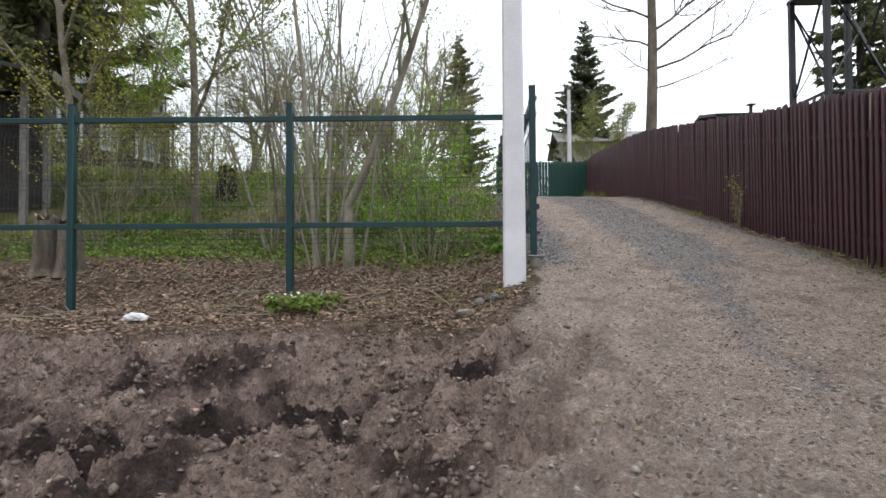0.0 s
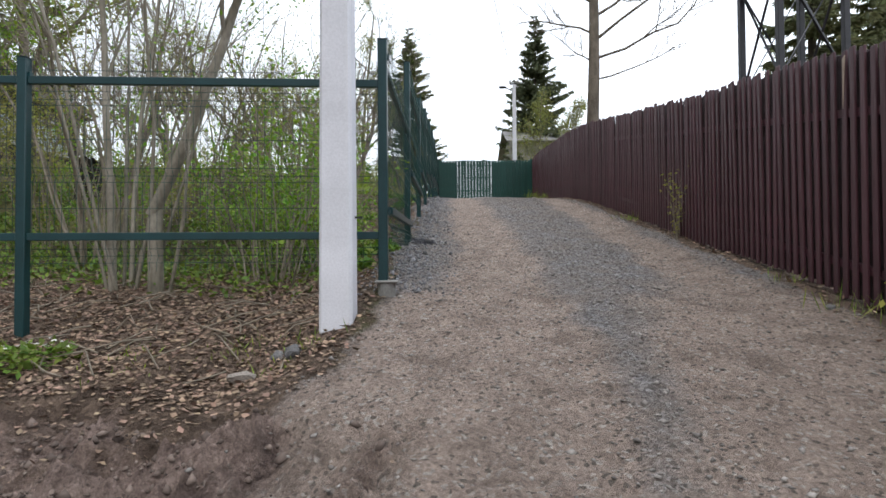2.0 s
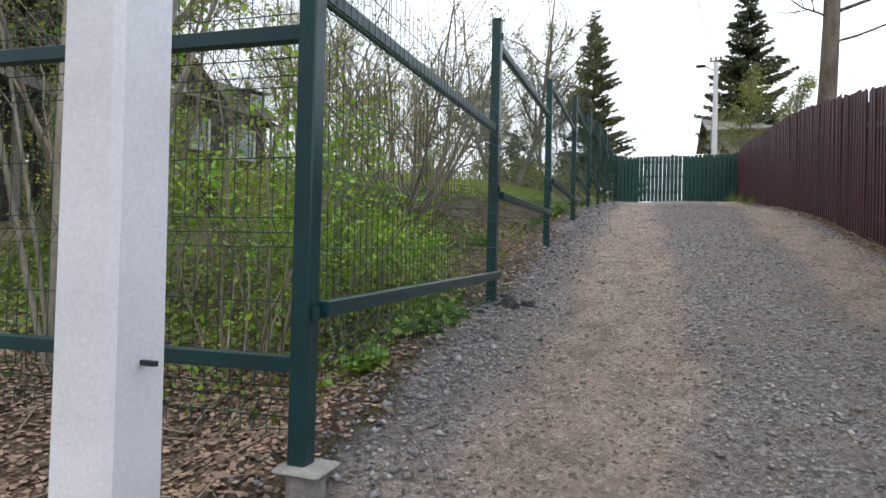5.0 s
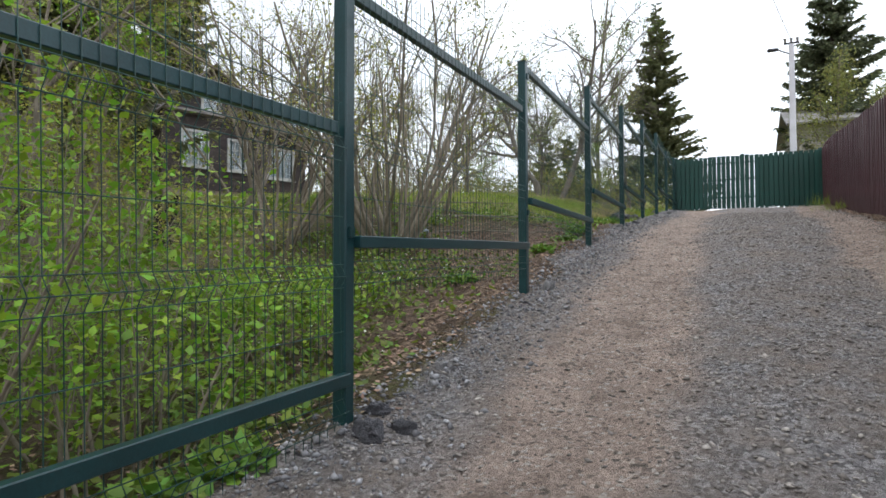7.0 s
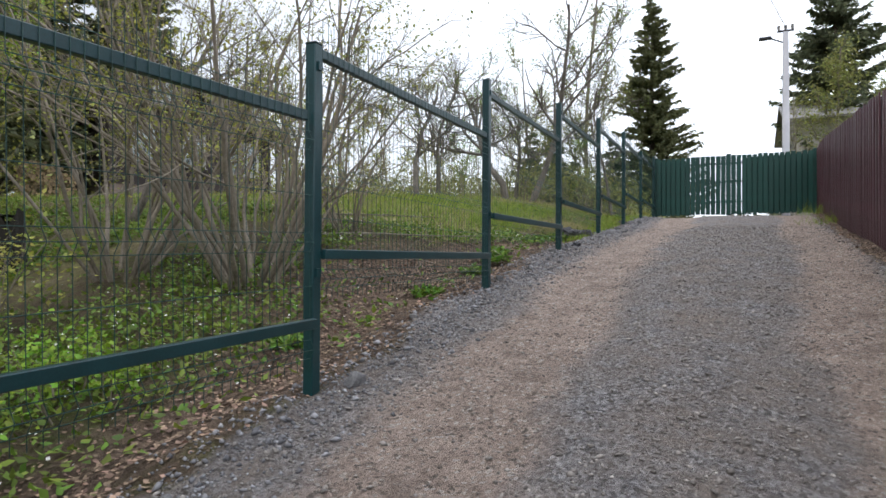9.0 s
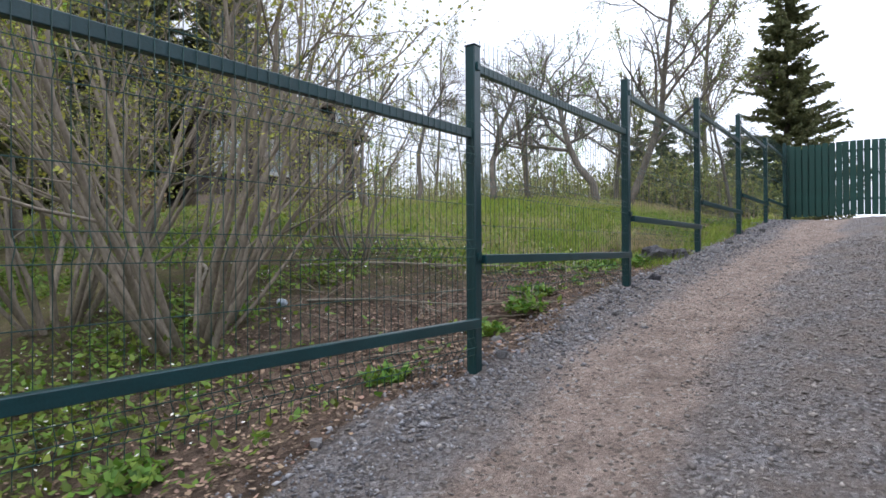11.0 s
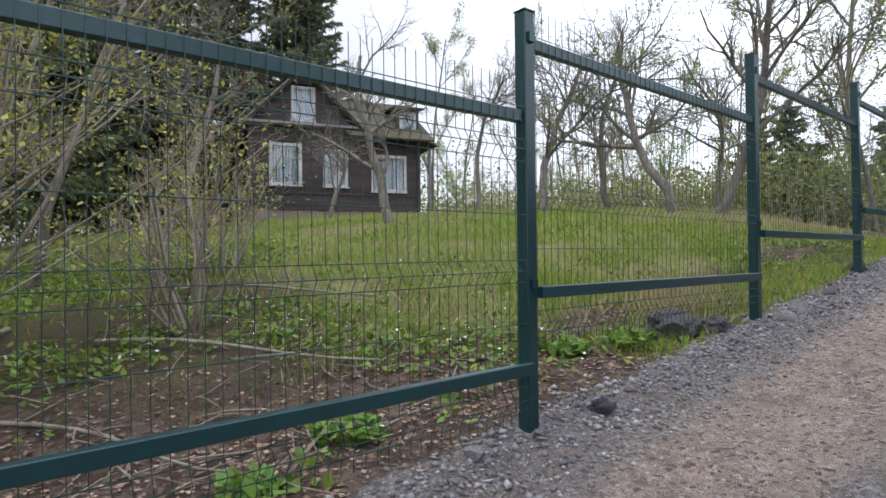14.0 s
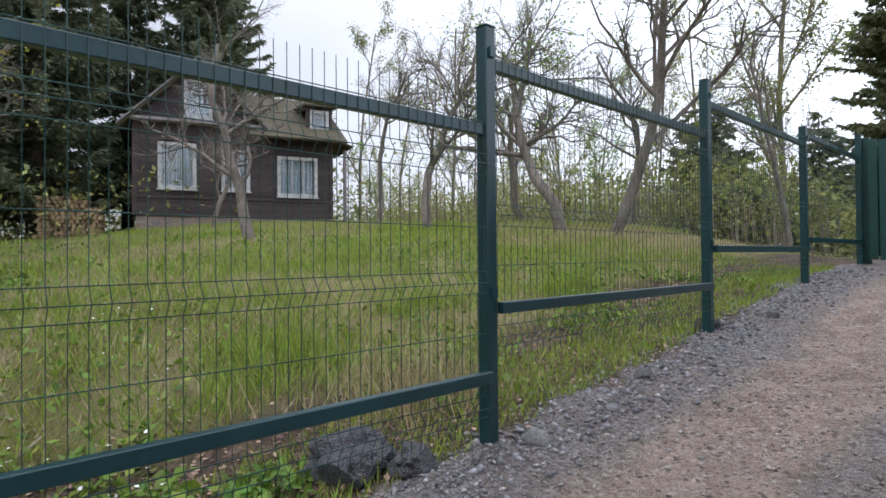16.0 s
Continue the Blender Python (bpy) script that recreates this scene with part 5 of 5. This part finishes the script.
def rock(x, y, s, turn, material, meshes, label, i, sink=0.25, tall=1.0):
    me = meshes[i % 6]
    if not me.materials:
        me.materials.append(material)
    ob = new("rock", me)
    ob.matrix_basis = pose(x, y, at(x, y) + s * (0.5 - sink) * 0.6, 0, 0, turn) @ Matrix.Diagonal((s, s * 0.8, s * tall, 1))
    return tagged(ob, label, "rock", "rocks along the fence")


RS = np.random.default_rng(15)
for i, (x, y, s, tl) in enumerate(((-0.42, 13.15, 0.30, 0.8), (-0.12, 13.35, 0.17, 0.7), (0.16, 2.72, 0.12, 0.8), (0.28, 2.85, 0.09, 0.7), (0.06, 2.95, 0.08, 0.7), (-0.05, 16.6, 0.14, 0.8), (0.15, 11.4, 0.09, 0.8))):
    rock(x, y, s, RS.uniform(0, 360), STONE_DARK, dark_stones, "dark jagged slag rock lying at the fence", i, 0.2, tl)
for i, (x, y, s) in enumerate(((0.16, 5.72, 0.13), (0.16, 13.95, 0.13), (0.05, 8.5, 0.08), (0.12, 9.3, 0.07), (0.3, 9.9, 0.06), (0.02, 10.6, 0.09), (0.25, 12.1, 0.07), (0.1, 15.2, 0.10), (0.22, 17.4, 0.10), (-0.1, 18.6, 0.12), (0.2, 14.6, 0.07), (-0.2, 7.1, 0.07), (0.14, 4.4, 0.06), (0.25, 1.9, 0.06), (0.1, 3.6, 0.07), (-0.3, 9.0, 0.08), (3.25, -0.4, 0.05), (3.3, 1.3, 0.05), (-0.45, -0.95, 0.12), (-0.6, -0.8, 0.09))):
    rock(x, y, s, RS.uniform(0, 360), STONE_GREY, stones, "pale grey stone at the edge of the lane", i + 1)
slabs = ((-0.76, -1.08, 0.15), (-1.3, -2.3, 0.08), (-0.9, -2.6, 0.06), (-0.35, -2.9, 0.05), (-1.75, -2.6, 0.06), (-0.75, -3.15, 0.05), (-1.2, -3.3, 0.07), (-0.2, -2.35, 0.05))
pale_stones = [me.copy() for me in stones]
for me in pale_stones:
    me.materials.clear()
PALE = surface("pale limestone chip", (0.34, 0.30, 0.26), 0.9, 0.2, 10, 60, 0.4)
for i, (x, y, s) in enumerate(slabs):
    rock(x, y, s, RS.uniform(0, 360), PALE, pale_stones, "pale broken stone lying in the mud", i, 0.15, 0.5)


def scatter_stones(name, xs, ys, size, material, label, seed, flat=0.7, lift=0.25):
    """Many small angular chips as one mesh."""
    rg = np.random.default_rng(seed)
    octa = np.array([(1, 0, 0), (-1, 0, 0), (0, 1, 0), (0, -1, 0), (0, 0, 1), (0, 0, -1)], float)
    tri = np.array([(0, 2, 4), (2, 1, 4), (1, 3, 4), (3, 0, 4), (2, 0, 5), (1, 2, 5), (3, 1, 5), (0, 3, 5)])
    n = len(xs)
    sz = size * np.minimum(3.0, np.exp(rg.normal(0, 0.48, n)))
    V = octa[None] * (1 + rg.normal(0, 0.28, (n, 6, 3)))
    a = rg.uniform(0, 2 * np.pi, n)
    c, s = np.cos(a)[:, None], np.sin(a)[:, None]
    V = np.stack([V[:, :, 0] * c - V[:, :, 1] * s, V[:, :, 0] * s + V[:, :, 1] * c, V[:, :, 2] * flat + 0.3 * V[:, :, 0]], -1) * sz[:, None, None]
    z = rough_land(xs, ys) + sz * lift
    V += np.stack([xs, ys, z], -1)[:, None, :]
    F = (np.arange(n)[:, None, None] * 6 + tri[None]).reshape(-1, 3)
    ob = part(name, from_arrays(name, V.reshape(-1, 3), F), material)
    return tagged(ob, label, "gravel", kind="stuff")


def chip_material(name, light, dark, rough=0.9):
    m = bpy.data.materials.new(name)
    n, l, p = nodes_of(m)
    geo = n.new("ShaderNodeNewGeometry")
    mix = n.new("ShaderNodeMixRGB")
    mix.inputs[1].default_value, mix.inputs[2].default_value = (*dark, 1), (*light, 1)
    pw = n.new("ShaderNodeMath")
    pw.operation = "POWER"
    pw.inputs[1].default_value = 1.6
    l.new(geo.outputs["Random Per Island"], pw.inputs[0])
    l.new(pw.outputs[0], mix.inputs[0])
    tx = n.new("ShaderNodeTexNoise")
    tx.inputs["Scale"].default_value = 80
    hs = n.new("ShaderNodeHueSaturation")
    r = n.new("ShaderNodeMapRange")
    r.inputs[3].default_value, r.inputs[4].default_value = 0.6, 1.4
    l.new(tx.outputs[0], r.inputs[0])
    l.new(mix.outputs[0], hs.inputs["Color"])
    l.new(r.outputs[0], hs.inputs["Value"])
    l.new(hs.outputs[0], p.inputs["Base Color"])
    p.inputs["Roughness"].default_value = rough
    return m


CHIP_GREY = chip_material("crushed stone chips", (0.36, 0.36, 0.375), (0.105, 0.103, 0.110))
CHIP_WARM = chip_material("dusty lane chips", (0.38, 0.35, 0.32), (0.14, 0.125, 0.115))
CHIP_MUD = chip_material("mud clods", (0.215, 0.165, 0.138), (0.085, 0.063, 0.053), 0.95)
RG = np.random.default_rng(16)


def pick(n, x0, x1, y0, y1, weight, rg=RG):
    """Places in a stretch of the plan, kept by a weight from 0 to 1."""
    x, y = rg.uniform(x0, x1, n), rg.uniform(y0, y1, n)
    k = rg.uniform(0, 1, n) < weight(x, y)
    return x[k], y[k]


def lane_weight(x, y):
    lane, mud, litter, turf, track = masks(x, y)
    return lane * (1 - 0.86 * track)


x, y = pick(90000, -1.0, 3.8, -5.8, 16, lane_weight)
scatter_stones("lane_gravel", x, y, 0.0078, CHIP_WARM, "loose grey crushed stone on the lane", 1, 0.5, 0.15)
x, y = pick(24000, -0.5, 0.65, 0.0, 21, lambda a, b: np.exp(-((a - 0.1) / 0.3) ** 2))
scatter_stones("shoulder_gravel", x, y, 0.0095, CHIP_GREY, "coarse grey crushed stone along the fence", 2)
x, y = pick(24000, -6, 1.2, -5.8, -1.5, lambda a, b: masks(a, b)[1] * (0.35 + 0.65 * (bumps(a, b, 2.5, 21) > 0)) * (1 - 0.92 * ease(a - 0.28 * (b + 2), 0.0, 0.3)))
scatter_stones("mud_clods", x, y, 0.013, CHIP_MUD, "dark clods of churned mud", 3, 0.8, 0.1)
x, y = pick(110, -4, 0.3, -5, -1.7, lambda a, b: masks(a, b)[1])
scatter_stones("mud_stones", x, y, 0.022, PALE, "small pale stones in the mud", 4, 0.6, 0.1)


# larger clods, rounded and cracked
clod_src = [stone_mesh(20 + i, 0.75, 2, 9, 0.42) for i in range(5)]
CV, CF, cbase = [], [], 0
arr = []
for me in clod_src:
    co = np.empty(len(me.vertices) * 3)
    me.vertices.foreach_get("co", co)
    fa = np.array([p.vertices[:] for p in me.polygons])
    co = co.reshape(-1, 3)
    co = co * (1 + np.random.default_rng(len(arr)).uniform(-0.30, 0.24, (len(co), 1)))
    arr.append((co, fa))
    bpy.data.meshes.remove(me)
x, y = pick(1500, -5.5, 0.9, -5.6, -1.6, lambda a, b: masks(a, b)[1] * ease(bumps(a, b, 1.8, 51), -0.1, 0.5) * (1 - ease(a - 0.28 * (b + 2), 0.0, 0.3)))
for px, py, pz in zip(x, y, rough_land(x, y)):
    co, fa = arr[RG.integers(0, 5)]
    s, t = min(0.075, 0.023 * math.exp(RG.normal(0, 0.55))), RG.uniform(0, 6.28)
    q = co * (s, s * RG.uniform(0.6, 1), s * RG.uniform(0.6, 1.1))
    CV.append(np.stack([q[:, 0] * math.cos(t) - q[:, 1] * math.sin(t) + px, q[:, 0] * math.sin(t) + q[:, 1] * math.cos(t) + py, q[:, 2] + pz + s * 0.12], 1))
    CF.append(fa + cbase)
    cbase += len(co)
tagged(part("earth_clods", from_arrays("earth_clods", np.concatenate(CV), np.concatenate(CF)), CHIP_MUD), "larger dark clods of turned earth", "earth", kind="stuff")


def strew(name, x, y, size, material, label, category, flat, long, lift=None, up=0.0, seed=0):
    rg = np.random.default_rng(seed)
    z = rough_land(x, y) + rg.uniform(0, 1, len(x)) * up + 0.005
    ob = part(name, blades(name, np.stack([x, y, z], 1), size, rg, flat, long, lift), material)
    return tagged(ob, label, category, kind="stuff")


def litter_weight(a, b):
    m = masks(a, b)
    return np.clip(m[2] * (1 - m[1]) * (1 - m[0]) * (0.15 + 0.85 * ease(b, -2.0, -1.0)), 0, 1)


x, y = pick(52000, -7.5, 0.15, -2.4, 4.5, litter_weight)
strew("leaf_litter", x, y, 0.044, LITTER, "brown fallen leaves covering the ground", "leaf litter", 0.85, 1.5, seed=1, up=0.015)
x, y = pick(42000, -4.5, 0.1, 4.5, 19, lambda a, b: 0.8 * litter_weight(a, b))
strew("verge_litter", x, y, 0.038, LITTER, "brown fallen leaves along the fence", "leaf litter", 0.85, 1.5, seed=2, up=0.012)
x, y = pick(9000, 3.0, 4.2, -4, 21, lambda a, b: np.exp(-((a - np.interp(b, FENCE_Y, FENCE_X) + 0.12) / 0.13) ** 2))
strew("fence_foot_litter", x, y, 0.042, LITTER, "dry leaves along the foot of the brown fence", "leaf litter", 0.8, 1.6, seed=3, up=0.012)
x, y = pick(1300, -4.5, 0.4, -4.8, -1.5, lambda a, b: masks(a, b)[1] * (0.04 + 0.5 * ease(bumps(a, b, 1.4, 71), 0.4, 0.75)))
strew("mud_leaves", x, y, 0.045, LITTER, "few brown leaves trodden into the mud", "leaf litter", 0.85, 1.4, seed=4, up=0.01)


def herb_weight(a, b):
    c = ease(bumps(a, b, 0.9, 31) + 0.5 * bumps(a, b, 2.6, 32), -0.25, 0.45)
    lane, mud, litter, turf, track = masks(a, b)
    c = np.maximum(c, 0.45 * (1 - ease(b, 4.0, 6.0)))
    c = np.maximum(c, 0.9 * np.exp(-(((a + 2.6) / 1.5) ** 2 + ((b - 6.4) / 1.5) ** 2)))
    return c * (1 - lane) * ease(-a, 0.1, 0.5 + 0.9 * ease(b, 3, 5)) * ease(b + 0.15 * a, 0.4, 1.6) * (1 - 0.75 * turf)


x, y = pick(95000, -9, -0.1, 0.3, 19, herb_weight)
strew("ground_herbs", x, y, 0.075, LEAF_GROUND, "low green spring plants covering the ground", "ground cover", 0.45, 1.7, up=0.10, lift=0.25, seed=5)
x, y = pick(26000, -16, -6, 3, 18, herb_weight)
strew("far_ground_herbs", x, y, 0.11, LEAF_GROUND, "low green spring plants under the trees", "ground cover", 0.45, 1.7, up=0.10, lift=0.25, seed=6)
x, y = pick(4500, -6, -0.3, 4, 13.5, lambda a, b: 0.6 * herb_weight(a, b))
strew("white_flowers", x, y, 0.028, PETAL, "small white spring flowers among the plants", "flowers", 0.7, 1.1, up=0.14, seed=7)


def turf_weight(a, b):
    return masks(a, b)[3] * (1 - masks(a, b)[0])


def clumped_turf(a, b):
    """Grass in uneven clumps, with thin places between them."""
    return turf_weight(a, b) * (0.22 + 0.78 * ease(bumps(a, b, 0.7, 43) + 0.6 * bumps(a, b, 2.4, 44), -0.25, 0.35))


def grass(name, n, x0, x1, y0, y1, hgt, wide, material, label, weight, seed):
    rg = np.random.default_rng(seed)
    x, y = pick(n, x0, x1, y0, y1, weight, rg)
    k = len(x)
    d = np.stack([rg.normal(0, 0.45, k), rg.normal(0, 0.45, k), np.ones(k)], 1)
    L = hgt * np.exp(rg.normal(0, 0.3, k))
    ob = part(name, cards(name, np.stack([x, y, rough_land(x, y) - 0.01], 1), d, L, np.full(k, wide), rg, 0.1), material)
    return tagged(ob, label, "grass", kind="stuff")


grass("near_grass", 50000, -5, -0.25, 10, 21.5, 0.12, 0.010, GRASS, "short bright spring grass behind the fence", clumped_turf, 1)
grass("lush_grass", 14000, -7, -0.6, 10.5, 20, 0.22, 0.010, GRASS, "taller bright green clumps in the lawn", lambda a, b: turf_weight(a, b) * ease(bumps(a, b, 0.8, 43) + 0.4 * bumps(a, b, 3, 45), 0.3, 0.7), 6)
grass("lawn_grass", 70000, -20, -4.5, 9, 27, 0.15, 0.020, GRASS, "rough spring lawn before the house", clumped_turf, 2)
grass("dry_lawn_grass", 45000, -16, -0.6, 10.5, 24, 0.15, 0.012, DRY_GRASS, "dry straw patches in the lawn", lambda a, b: turf_weight(a, b) * ease(bumps(a, b, 0.45, 41), -0.3, 0.3), 3)
grass("straw_tuft", 6000, -1.9, -0.1, 12.9, 14.9, 0.30, 0.007, DRY_GRASS, "tuft of long dry straw behind the fence", lambda a, b: np.exp(-(((a + 0.85) / 0.36) ** 2 + ((b - 13.95) / 0.42) ** 2)), 4)
grass("fence_grass", 16000, -2.6, -0.2, 12.3, 17.5, 0.20, 0.011, GRASS, "lush green grass behind the fence", lambda a, b: turf_weight(a, b) * ease(bumps(a, b, 1.1, 47) + 0.5 * bumps(a, b, 3, 48), -0.2, 0.4), 8)
grass("verge_grass", 11000, -0.9, -0.05, 12.5, 21, 0.10, 0.008, GRASS, "grass along the fence", lambda a, b: 0.6 + 0 * a, 5)
for i, (cx, cy, r, h) in enumerate(((3.30, -0.55, 0.16, 0.20), (3.36, 0.35, 0.12, 0.14), (3.62, 5.4, 0.2, 0.12), (3.9, 16.2, 0.3, 0.2), (4.1, 19.5, 0.35, 0.3), (-0.45, -0.85, 0.2, 0.08), (3.34, -1.4, 0.14, 0.16), (-1.6, -0.75, 0.22, 0.05), (-0.95, -0.55, 0.18, 0.06), (-3.3, -0.6, 0.2, 0.05), (-1.1, 13.9, 0.3, 0.2), (-0.9, 14.8, 0.3, 0.22), (-0.7, 15.9, 0.3, 0.2), (-1.5, 12.9, 0.3, 0.18))):
    grass("grass_tuft", 420, cx - 0.5, cx + 0.5, cy - 0.5, cy + 0.5, h, 0.008, GRASS, "tuft of green grass at the foot of the fence", lambda a, b, cx=cx, cy=cy, r=r: np.exp(-(((a - cx) / r) ** 2 + ((b - cy) / r) ** 2)), 50 + i)
# flowering clump in front of the fence post
RC = np.random.default_rng(19)
clump = empty("flower_clump", pose(-2.42, -0.72, at(-2.42, -0.72)), "low green clump with small white flowers before the fence", "flowering plant")
a, r = RC.uniform(0, 6.28, 420), 0.30 * np.sqrt(RC.uniform(0, 1, 420))
part("foliage", blades("foliage", np.stack([r * np.cos(a) * 1.4, r * np.sin(a), RC.uniform(0.0, 0.12, 420)], 1), 0.075, RC, 0.5, 1.7, 0.2), LEAF_GROUND, clump)
a, r = RC.uniform(0, 6.28, 40), 0.28 * np.sqrt(RC.uniform(0, 1, 40))
part("blossom", blades("blossom", np.stack([r * np.cos(a) * 1.4, r * np.sin(a), RC.uniform(0.11, 0.17, 40)], 1), 0.035, RC, 0.7, 1.0), PETAL, clump)
LEAF_BROAD = leafy("broad herb leaves", (0.13, 0.24, 0.032), 0.4)
for cx, cy, cr, ch in ((-0.48, 9.77, 0.20, 0.16), (-0.52, 9.15, 0.17, 0.12), (-0.30, 1.95, 0.22, 0.14), (-0.24, 2.30, 0.18, 0.12), (-0.55, 12.80, 0.22, 0.18), (-0.75, 10.4, 0.2, 0.14), (-0.55, 8.0, 0.15, 0.10), (-1.1, 6.6, 0.2, 0.14), (-0.35, 1.3, 0.18, 0.12), (-0.8, 12.3, 0.2, 0.15)):
    th = empty("broadleaf_herb", pose(cx, cy, at(cx, cy)), "clump of broad bright green leaves beside the fence", "plant", "green herbs")
    a, r = RC.uniform(0, 6.28, 170), cr * np.sqrt(RC.uniform(0, 1, 170))
    tagged(part("foliage", blades("foliage", np.stack([r * np.cos(a), r * np.sin(a), ch * RC.uniform(0.05, 1, 170) * (1 - 0.6 * r / cr)], 1), 0.075, RC, 0.5, 1.5, 0.2), LEAF_BROAD, th), kind="stuff")
# sticks
sticks = []
for i in range(300):
    if i < 200:
        x, y = RC.uniform(-7, -0.3), RC.uniform(-1.2, 2.2)
    else:
        x, y = RC.uniform(-4.2, -0.5), RC.uniform(8.4, 12.0)
    ln, a = RC.uniform(0.15, 0.7), RC.uniform(0, 6.28)
    e = (x + ln * math.cos(a), y + ln * math.sin(a))
    mx, my = (x + e[0]) / 2 + RC.normal(0, 0.04), (y + e[1]) / 2 + RC.normal(0, 0.04)
    sticks.append((np.array([(x, y, at(x, y) + 0.012), (mx, my, at(mx, my) + 0.03 + abs(RC.normal(0, 0.04))), (*e, at(*e) + 0.012 + abs(RC.normal(0, 0.05)))]), (0.007, 0.005, 0.002)))
tagged(part("fallen_twigs", tubes("fallen_twigs", sticks, 4), BARK_HAZEL), "dry fallen twigs on the ground", "twigs", kind="stuff")
for (x0, y0), (x1, y1), lift, rd in (((-3.6, 9.7), (-1.2, 11.0), 0.15, 0.02), ((-2.6, 9.0), (-0.7, 9.9), 0.05, 0.016), ((-4.6, 10.6), (-2.2, 11.6), 0.25, 0.02), ((-5.0, 9.2), (-3.2, 8.2), 0.2, 0.03)):
    t = np.linspace(0, 1, 8)
    px, py = x0 + (x1 - x0) * t, y0 + (y1 - y0) * t + 0.08 * np.sin(5 * t)
    pts = np.stack([px, py, land(px, py) + 0.03 + lift * t], 1)
    ls = [(pts - pts[0], np.linspace(rd, rd * 0.4, 8))]
    for k in range(2, 7):
        w = RC.normal(0, 1, 3) * (1, 1, 0.5)
        q = pts[k] - pts[0]
        ls.append((np.array([q, q + w * 0.15, q + w * 0.15 + (pts[7] - pts[0]) * 0.12]), (rd * 0.4, rd * 0.3, rd * 0.12)))
    ob = part("fallen_branch", tubes("fallen_branch", ls, 6), BARK_PALE)
    ob.matrix_basis = Matrix.Translation(Vector(pts[0]))
    tagged(ob, "bare fallen branch lying under the bushes", "branch", "fallen branches")
# litter left by people
bag = bmesh.new()
bmesh.ops.create_icosphere(bag, subdivisions=3, radius=1.0)
for v in bag.verts:
    v.co *= 0.9 + 0.25 * noise.noise(v.co * 2.3)
    v.co.x *= 0.14
    v.co.y *= 0.075
    v.co.z = max(v.co.z, -0.4) * 0.06
bag_ob = part("plastic_bag", bag, WHITE_PLASTIC)
bag_ob.matrix_basis = pose(-3.97, -1.15, at(-3.97, -1.15) + 0.025)
tagged(bag_ob, "crumpled white plastic bag lying on the leaves", "litter")
bt = bmesh.new()
bmesh.ops.create_cone(bt, cap_ends=True, segments=16, radius1=0.04, radius2=0.04, depth=0.16)
bmesh.ops.create_cone(bt, cap_ends=True, segments=12, radius1=0.038, radius2=0.013, depth=0.06, matrix=Matrix.Translation((0, 0, 0.111)))
bt.transform(Matrix.Rotation(radians(82), 4, "X"))
btl = part("plastic_bottle", bt, surface("pale blue plastic", (0.55, 0.66, 0.78), 0.3, 0.05, 5, 30, 0))
btl.matrix_basis = pose(-2.74, 8.8, at(-2.74, 8.8) + 0.035, 0, 0, 40)
tagged(btl, "pale blue plastic bottle lying under the hazel", "litter")
# dry weed at the brown fence
for wx, wy, wh, sd in ((3.50, 2.95, 0.95, 1), (3.56, 3.25, 0.7, 2), (3.30, -1.05, 0.5, 3)):
    rg = np.random.default_rng(90 + sd)
    ls = shrub_lines(rg, 5, wh, 0.18, 0.005, 1, 0.12, (2, 4), 0.06, 0.5)
    plant("dry_weed", wx, wy, ls, BARK_HAZEL, "tall dry weed stalks at the brown fence", "weed", "weeds", LEAF_YELLOW, 70, 0.05, rg, 0.02, "stem", 0)
